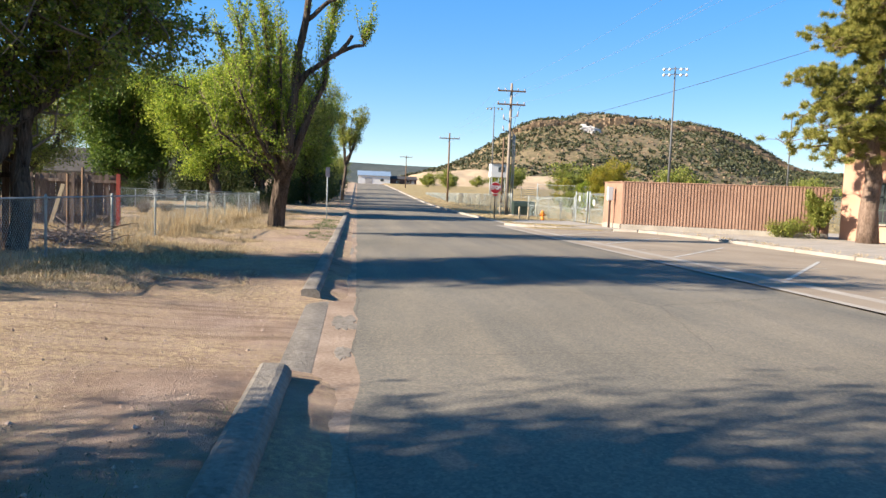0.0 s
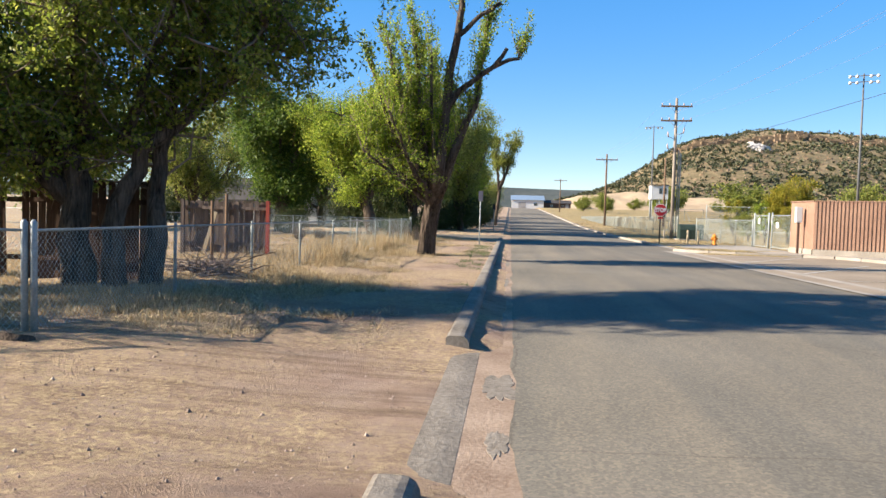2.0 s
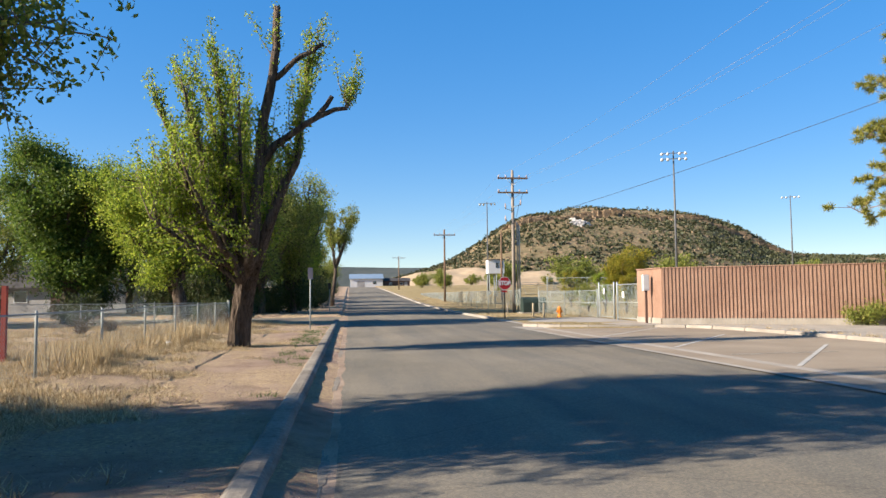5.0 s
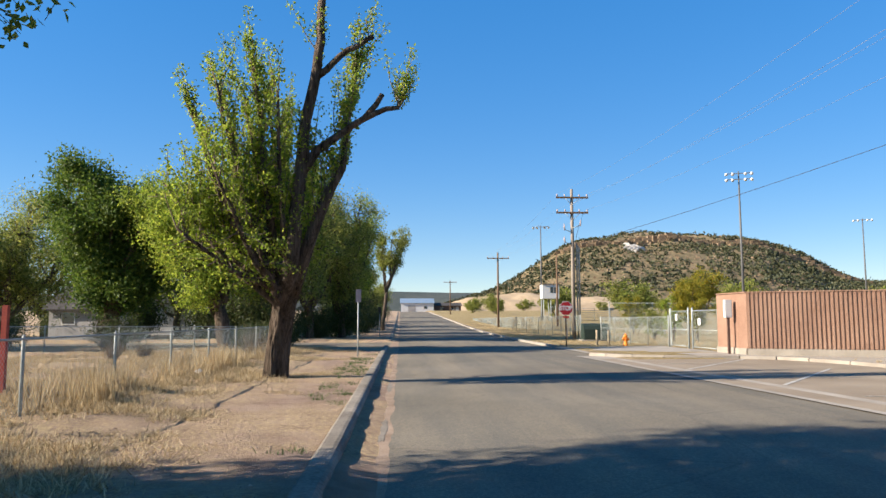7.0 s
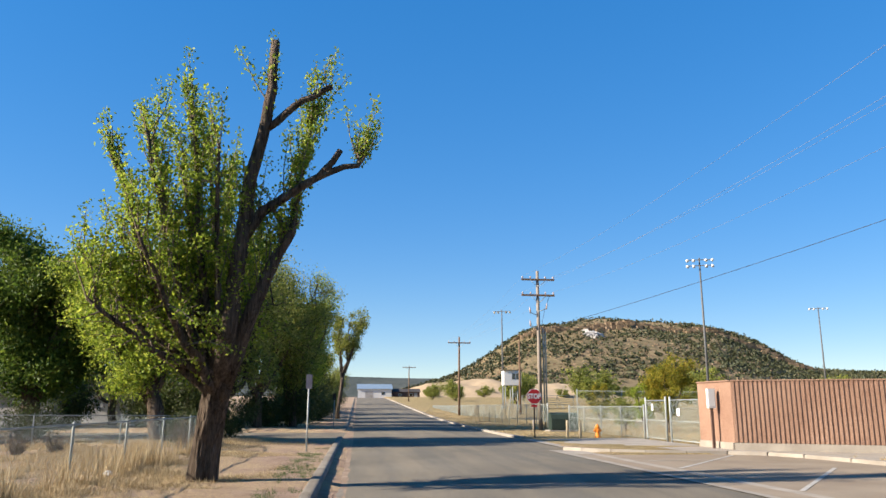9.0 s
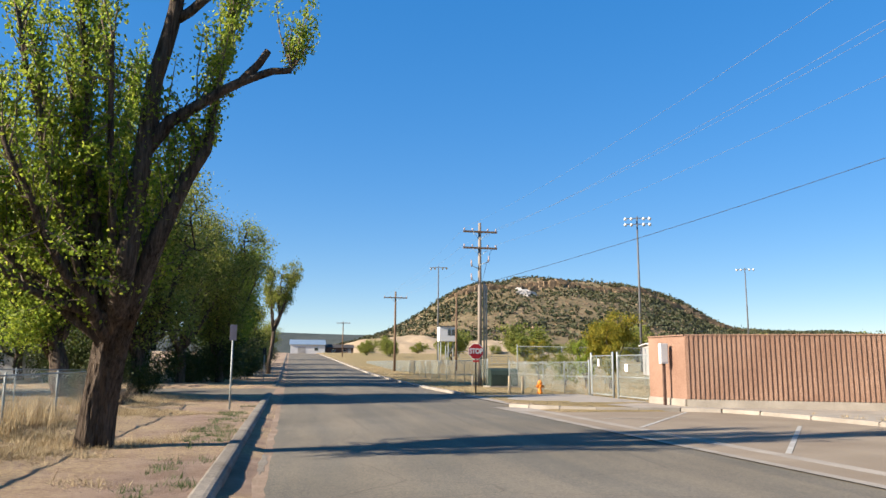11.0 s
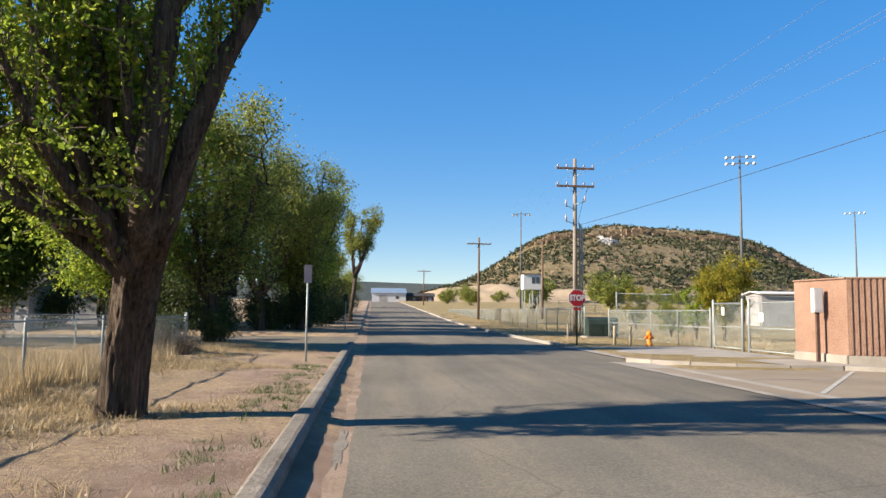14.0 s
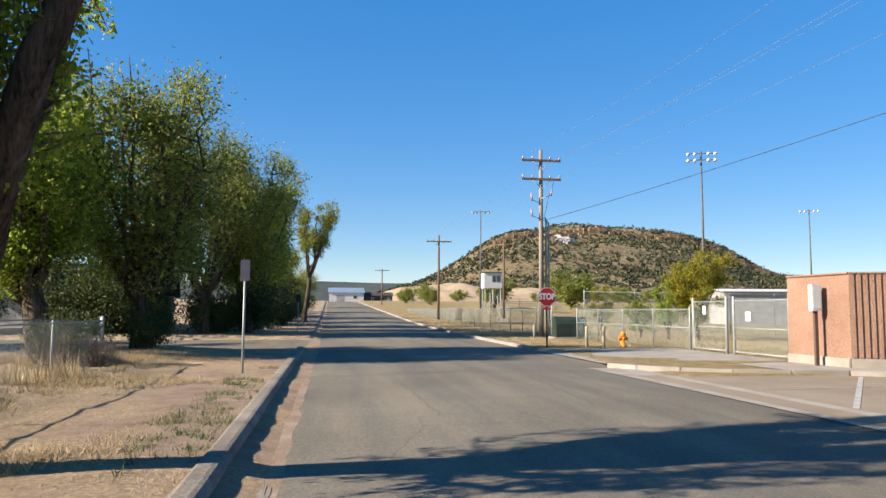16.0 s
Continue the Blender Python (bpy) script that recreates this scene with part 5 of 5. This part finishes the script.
# fences
chain_fence("chain_link_fence", "grey chain-link yard fence beside the verge", (-5.2, 10.2, 0), (-5.2, 38.6, 0), 1.12, 3.1, "yard fences")
chain_fence("chain_link_fence", "grey chain-link fence along the dirt driveway", (-14.0, 10.1, 0), (-5.32, 10.15, 0), 1.12, 3.0, "yard fences")
chain_fence("chain_link_fence", "grey chain-link yard fence along the side street", (-30, 42.0, 0), (-5.3, 38.7, 0), 1.12, 3.2, "yard fences", 0.11, 0.0022)
board_fence("board_fence", "weathered grey board fence panel with a red post", (-9.4, 22.6, 0), (-6.98, 22.6, 0), 1.5, M_WOOD, 1, 0.2, (), (0.3, 1.35), 0.142, True)
board_fence("board_fence", "dark brown board fence behind the elm trunks", (-11.8, 14.9, 0), (-6.35, 14.9, 0), 1.75, M_DARKWOOD, 2, 0.15, (16, 17, 18, 20, 21))
chain_fence("tall_fence", "tall chain-link field fence", (13.2, 45.2, 0), (13.2, 57.5, 0), 1.5, 3.1, "field fences", 0.1, 0.0026, True)
chain_fence("field_fence", "long chain-link field fence beside the grass verge", (11.9, 57.8, 0), (11.9, 130, 0), 1.15, 3.0, "field fences", 0.16, 0.0034)
chain_fence("field_fence", "chain-link fence across the field", (14.5, 60, 0), (60, 66.0, 0), 2.5, 3.2, "field fences", 0.13, 0.0036, True)


def gate(x, y0, y1, h):
    g = thing("metal_gate", "double chain-link gate between steel posts", "gate", at=(x, y0, 0.12), turn=90)
    ln = y1 - y0
    for px in (0.0, ln * 0.52, ln * 0.60, ln):
        part("post", Shell().tube([(px, 0, -0.3), (px, 0, h + 0.12), (px, 0, h + 0.16)], [0.045, 0.045, 0.02], 10), M_GALV, g)
    for a, b in ((0.05, ln * 0.52), (ln * 0.60, ln - 0.05)):
        fr = part("gate_frame", Shell().tube([(a, 0, 0.1), (a, 0, h), (b, 0, h), (b, 0, 0.1), (a, 0, 0.1)], [0.022] * 5, 6), M_GALV, g)
        part("gate_rail", Shell().tube([(a, 0, h * 0.5), (b, 0, h * 0.5)], [0.018, 0.018], 6), M_GALV, g)
        fab = link_fabric(b - a, h - 0.12, 0.085, 0.0023, 0.1)
        ob = part("wire_fabric", fab, M_WIRE, g, flat=True)
        ob.location.x = a
        ob["kind"] = "stuff"


gate(13.2, 39.4, 45.0, 1.75)

# poles, wires, signs
utility_pole((11.9, 59.8, 0.08), 10.62, M_POLEWOOD, ((10.0, 1.15), (8.92, 1.15)), "grey wooden utility pole with two crossarms and steel conduits", 6.6)
utility_pole((11.55, 96.6, 0.05 + rise(96.6)), 9.0, M_BROWNPOLE, ((8.3, 1.35),), "brown wooden utility pole with one crossarm", 0, False)
utility_pole((11.3, 178, rise(178)), 8.0, M_BROWNPOLE, ((7.6, 1.5),), "distant wooden utility pole with one crossarm", 0, False)
utility_pole((11.9, -4, 0.0), 10.75, M_POLEWOOD, ((10.2, 1.15), (9.1, 1.15)), "grey wooden utility pole with two crossarms", 0, False)
utility_pole((19.5, 100, rise(100)), 9.0, M_BROWNPOLE, (), "plain brown wooden pole beside the bleachers", 0, False)
for dx, z in ((-1.07, 10.32), (1.07, 10.32), (-1.07, 9.24), (1.07, 9.24)):
    wire("power_line", "bare aluminium overhead power line", (11.9 + dx, 59.7, z), (11.9 + dx, -4.1, z), 1.2, 0.0045, M_ALU)
    wire("power_line", "bare aluminium overhead power line", (11.9 + dx, 59.7, z), (11.55 + dx, 96.5, 9.3), 0.5, 0.004, M_ALU)
wire("service_cable", "black service cable hung from the utility pole", (11.9, 59.7, 6.6), (31.5, 16.5, 13.2), 0.6, 0.014, M_CABLE)
light_tower((42.4, 97.5, 0.5), 19.6, -20, 2, "tall steel floodlight tower with white lamps")
light_tower((85.9, 139, 0.8), 19.4, -30, 1, "tall steel floodlight tower with white lamps")
light_tower((26.9, 148, 1.8), 17.9, 160, 1, "tall steel floodlight tower with white lamps")
stop_sign((8.74, 48.5, 0.06))
back_sign((-1.76, 36.7, 0.13), 12, 2.42, 0.2, "faded pinkish parking sign on a steel post", M_SIGNBACK)
back_sign((-1.75, 64.5, 0.2), 0, 2.2, 0.24, "dark sign on a thin post past the side street", M_BLACK)
hydrant((12.12, 48.9, 0.06))
bollard((10.45, 48.6, 0.05), M_PALEWOOD)
bollard((10.9, 47.9, 0.05), M_PALEWOOD)
bollard((11.1, 58.5, 0.08), M_CONCRETE, 0.7, "short concrete post in the verge")
transformer_box((12.9, 58.2, 0.08))
meter_post((12.72, 37.6, 0.12))

# buildings
gable_house("house", "white metal-sided building with a blue-grey roof", "building", (5.2, 244, 3.9), 0, 10.5, 14, 3.0, 4.6, M_WHITE, M_ROOFBLUE, ((2.6, 1.6, 1.2, 1.0),), (-1.8, 2.4, 2.2, M_GREYWALL))
gable_house("shed", "low brown shed with a shallow roof", "shed", (15.2, 246, 3.9), 0, 8.5, 8, 2.2, 3.2, M_BROWNWALL, M_GREYROOF, ((-2, 1.3, 1.0, 0.8), (1.5, 1.3, 1.0, 0.8)), (3, 1, 1.9, M_GREYWALL))
gable_house("house", "white clapboard house behind the trees", "house", (-20, 69, 0.3), 0, 16, 8, 2.6, 4.2, M_WHITE, M_GREYROOF, ((-5, 1.5, 1.2, 1.1), (-1, 1.5, 1.2, 1.1), (5, 1.5, 1.2, 1.1)), (2.2, 0.9, 2.0, M_GREYWALL))
gable_house("shed", "peeling grey shed with a dark roof", "shed", (-11.8, 62.5, 0.3), 8, 6, 5, 2.1, 3.3, M_GREYWALL, M_GREYROOF, ((-1.5, 1.3, 0.9, 0.8),), (1.2, 0.9, 1.9, M_BROWNWALL))
gable_house("shed", "peeling grey shed under the yard trees", "shed", (-20.5, 58, 0.3), -5, 5, 4, 2.0, 3.0, M_GREYWALL, M_GREYROOF, ((-1.2, 1.3, 0.9, 0.8),), (1.2, 0.9, 1.9, M_BROWNWALL))
gable_house("shed", "pale flat metal storage building beyond the field fence", "building", (40.6, 84, 0.4), -8, 6.6, 4, 3.1, 3.3, M_GREYWALL, M_WHITE)


def press_box(at):
    b = thing("press_box", "white press box on steel legs beside the bleachers", "press box", at=at)
    box_part("cabin", (-1.35, -1.0, 3.7), (1.35, 1.0, 5.95), M_WHITE, b, bevel=0.02)
    box_part("roof", (-1.5, -1.15, 5.952), (1.5, 1.15, 6.05), M_GREYROOF, b)
    for k in range(2):
        box_part("window", (-0.1 + k * 0.65, -1.03, 4.6), (0.4 + k * 0.65, -0.99, 5.5), M_GLASS, b)
    for x in (-1.15, 0, 1.15):
        for y in (-0.9, 0.9):
            part("leg", Shell().tube([(x, y, -0.5), (x, y, 3.7)], [0.07, 0.07], 6), M_GALV, b)
    for y in (-0.9, 0.9):
        part("brace", Shell().tube([(-1.15, y, 0.3), (1.15, y, 3.1)], [0.04, 0.04], 5), M_GALV, b)
    return b


def bleachers(at, turn):
    b = thing("bleachers", "grey metal bleachers beside the press box", "bleachers", at=at, turn=turn)
    for k in range(6):
        box_part("bench", (0, k * 0.7, 0.4 + k * 0.36), (9, k * 0.7 + 0.28, 0.45 + k * 0.36), M_GALV, b)
    for x in (0.3, 3, 6, 8.7):
        part("frame", Shell().tube([(x, 0.1, -0.4), (x, 0.1, 0.4), (x, 3.7, 2.2), (x, 3.7, -0.4)], [0.04] * 4, 6), M_GALV, b)
    return b


press_box((23.5, 124, 1.1))
bleachers((25.4, 123, 1.1), 0)

# dry grass, weeds, logs
rngg = np.random.default_rng(11)
grass("dry_grass", "straw-coloured dry grass tufts in the verge", verge_spots(rngg, 6500, -13, -2.4, 11.2, 41, lambda x, y: 0.6 * smooth(-2.9, -4.6, x) - 0.42), rngg, 0.13, M_STRAW, 20, 0.06, 0.9, 0.008)
grass("dry_grass", "pale dry grass clumps beside the yard fence", verge_spots(rngg, 900, -8.5, -3.9, 13, 41, lambda x, y: -0.35 + 0.25 * smooth(17, 24, y)), rngg, 0.19, M_STRAW, 34, 0.08, 0.9, 0.007)
grass("dry_grass", "tall dry grass along the yard fence", verge_spots(rngg, 130, -5.9, -4.6, 17, 39, lambda x, y: -0.35 + 0.4 * smooth(22, 30, y)), rngg, 0.6, M_STRAW, 34, 0.07, 0.24, 0.007)
grass("dry_grass", "flattened straw on the dirt verge", verge_spots(rngg, 9000, -7, -1.9, 10.7, 44, lambda x, y: 0.45 * smooth(-2.2, -3.8, x) - 0.36), rngg, 0.17, M_STRAW, 14, 0.10, 3.0, 0.007)
grass("green_weeds", "low green weeds along the kerb", verge_spots(rngg, 130, -1.85, -1.1, 17, 40, lambda x, y: -0.1), rngg, 0.11, M_WEED, 20, 0.07, 1.0, 0.008)
grass("green_weeds", "sparse green weeds on the shaded dirt", verge_spots(rngg, 700, -4.6, -1.1, 2.0, 6.4, lambda x, y: -0.1), rngg, 0.035, M_WEED, 18, 0.12, 1.4, 0.004)
rs = [(rngg.uniform(8.3, 11.7), y, 0.06 + rise(y)) for y in rngg.uniform(48.5, 110, 3800)]
grass("dry_grass", "short dry grass on the verge beside the field", rs, rngg, 0.12, M_STRAW, 9, 0.1, 0.7)
rs = [(14.62 + rngg.gamma(1.2, 0.12), y, 0.125) for y in rngg.uniform(12, 33, 60)]
grass("dry_grass", "thin dry weeds in the joints of the sidewalk kerb", rs, rngg, 0.16, M_STRAW, 22, 0.07, 0.8, 0.006)
rs = [(rngg.uniform(13.5, 24), y, 0.06 + rise(y)) for y in rngg.uniform(40, 75, 2600)]
grass("dry_grass", "tall dry weeds inside the field fence", rs, rngg, 0.28, M_STRAW, 9, 0.12, 0.5)


def log(at, turn, ln, r):
    l = thing("log", "short sawn log lying on the ground", "log", "logs by the fence", at=at, turn=turn)
    part("wood", Shell().tube([(0, 0, r * 0.9), (ln * 0.5, 0.01, r), (ln, 0, r * 0.9)], [r, r * 1.05, r * 0.95], 12), M_BARK, l)
    return l


log((-5.5, 9.75, 0.10), -6, 0.6, 0.07)
log((-6.4, 9.6, 0.10), 40, 0.35, 0.11)


def brush_pile(at):
    rng = np.random.default_rng(8)
    s = Shell()
    for _ in range(150):
        a = rng.uniform(0, 6.28)
        r = rng.uniform(0, 0.8)
        p = Vector((math.cos(a) * r, math.sin(a) * r * 0.5, rng.uniform(0.02, 0.3)))
        d = Vector((rng.normal(), rng.normal() * 0.5, rng.normal() * 0.35)).normalized() * rng.uniform(0.3, 0.9)
        s.tube([p, p + d * 0.5 + Vector((0, 0, 0.04)), p + d], [0.014, 0.01, 0.004], 4, False)
    return tagged(part("brush_pile", s, M_WOOD), "pile of dry grey branches beside the fence", "branches", "", "stuff"), s


pile, _ = brush_pile((0, 0, 0))
pile.location = (-5.9, 16.2, 0.2)


def bare_shrub(at, h, seed):
    """A leafless bush: a fan of thin forked stems."""
    rng = np.random.default_rng(seed)
    s = Shell()
    for _ in range(70):
        d = Vector((rng.normal() * 0.45, rng.normal() * 0.45, 1.0)).normalized() * h * rng.uniform(0.5, 1.0)
        p = Vector((rng.normal() * 0.06, rng.normal() * 0.06, -0.05))
        line = bend(p, p + d, rng, 3, 0.08)
        s.tube(line, [0.009, 0.007, 0.005, 0.002], 4, False)
        for q in line[1:3]:
            e = Vector((rng.normal(), rng.normal(), 0.8)).normalized() * h * 0.28
            s.tube([q, q + e], [0.004, 0.0015], 3, False)
    shrub_thing = thing("dry_shrub", "leafless grey dry shrub beside the yard fence", "shrub", "bare shrubs", at=at)
    part("stem_clump", s, M_TWIG, shrub_thing)["kind"] = "stuff"


for x, y, h, seed in ((-5.6, 36.3, 1.25, 81), (-5.0, 37.6, 0.95, 82), (-9.4, 33.6, 0.9, 83), (-8.6, 34.2, 0.75, 84)):
    bare_shrub((x, y, ground_z(x, y)), h, seed)


def gravel():
    """Loose stones over the dirt drive and verge."""
    rng = np.random.default_rng(17)
    n = 28000
    x = rng.uniform(-8.5, -1.1, n)
    y = 2.5 + 36 * rng.uniform(size=n) ** 1.6
    r = rng.gamma(1.5, 0.0021, n) + 0.003
    o = np.array([(1, 0, 0), (-1, 0, 0), (0, 1, 0), (0, -1, 0), (0, 0, 0.8), (0, 0, -0.6)], float)
    v = np.empty((n, 6, 3))
    for i in range(n):
        v[i] = o * r[i] * rng.uniform(0.6, 1.3, (6, 1)) + (x[i], y[i], ground_z(x[i], y[i]) + r[i] * 0.3)
    base = np.array([(0, 2, 4), (2, 1, 4), (1, 3, 4), (3, 0, 4), (2, 0, 5), (1, 2, 5), (3, 1, 5), (0, 3, 5)])
    sh = Shell()
    sh.v, sh.n = [v.reshape(-1, 3)], n * 6
    sh.f = list(map(tuple, (base[None] + (np.arange(n) * 6)[:, None, None]).reshape(-1, 3).tolist()))
    tagged(part("gravel", sh, M_GRAVEL, flat=True), "loose small stones on the dirt drive and verge", "stones", "", "stuff")


gravel()


def gutter_patches():
    """Broken slabs of old concrete left in the gutter."""
    rng = np.random.default_rng(23)
    for y, w, ln in ((7.9, 0.09, 0.7), (9.45, 0.18, 1.1), (13.4, 0.07, 1.6), (19.6, 0.08, 2.2), (25.6, 0.09, 2.4)):
        s = Shell()
        n = 40
        out = []
        for k in range(n):
            a = 2 * math.pi * k / n
            f = 0.8 + 0.45 * noise.noise((math.cos(a) * 2.6, math.sin(a) * 2.6, y)) + 0.2 * noise.noise((math.cos(a) * 7, math.sin(a) * 7, y))
            out.append((-0.42 + math.cos(a) * w * f, y + math.sin(a) * ln * 0.5 * f))
        s.add([(x, q, z) for z in (-0.02, 0.006) for x, q in out], [tuple(range(n, 2 * n))] + [(k, (k + 1) % n, (k + 1) % n + n, k + n) for k in range(n)])
        tagged(part("gutter_patch", s, M_KERB, flat=True), "broken pale concrete slab in the gutter", "concrete slab", "gutter slabs", "structure")


gutter_patches()


def gate_plates():
    for y, z, w in ((41.4, 1.25, 0.3), (44.1, 1.45, 0.22)):
        p = thing("gate_sign", "small white sign plate wired to the gate", "sign", "gate signs", at=(13.15, y, 0.12))
        box_part("plate", (-0.012, -w / 2, z - 0.15), (-0.006, w / 2, z + 0.15), M_WHITE, p)


gate_plates()


def leaning_plank():
    m = pose(-8.75, 22.35, 0.2, 0, 17, 0)
    tagged(part("plank", Shell().box((-0.05, -0.02, 0), (0.05, 0.02, 1.25), m), M_PALEWOOD, flat=True), "pale plank leaning against the board fence", "plank")
    for x, y, h in ((-6.25, 17.8, 1.6), (-6.6, 17.9, 1.45)):
        p = thing("fence_post", "rusty brown steel post standing in the yard", "post", "yard posts", at=(x, y, 0.2))
        part("shaft", Shell().tube([(0, 0, -0.3), (0, 0, h)], [0.035, 0.03], 8), M_BROWNPOLE, p)


leaning_plank()


def litter(at):
    """A crumpled white paper bag."""
    rng = np.random.default_rng(2)
    bm = bmesh.new()
    bmesh.ops.create_icosphere(bm, subdivisions=2, radius=0.085)
    vs = [tuple(Vector((v.co.x, v.co.y * 0.8, v.co.z * 0.7)) * (1 + 0.28 * rng.normal() * 0.6)) for v in bm.verts]
    bm.verts.index_update()
    fs = [tuple(v.index for v in f.verts) for f in bm.faces]
    bm.free()
    s = Shell()
    s.add([(x, y, z + 0.05) for x, y, z in vs], fs)
    ob = part("paper_bag", s, M_WHITE, flat=True)
    ob.location = at
    tagged(ob, "crumpled white paper bag lying in dry grass", "litter")


litter((-5.0, 27.4, 0.2))
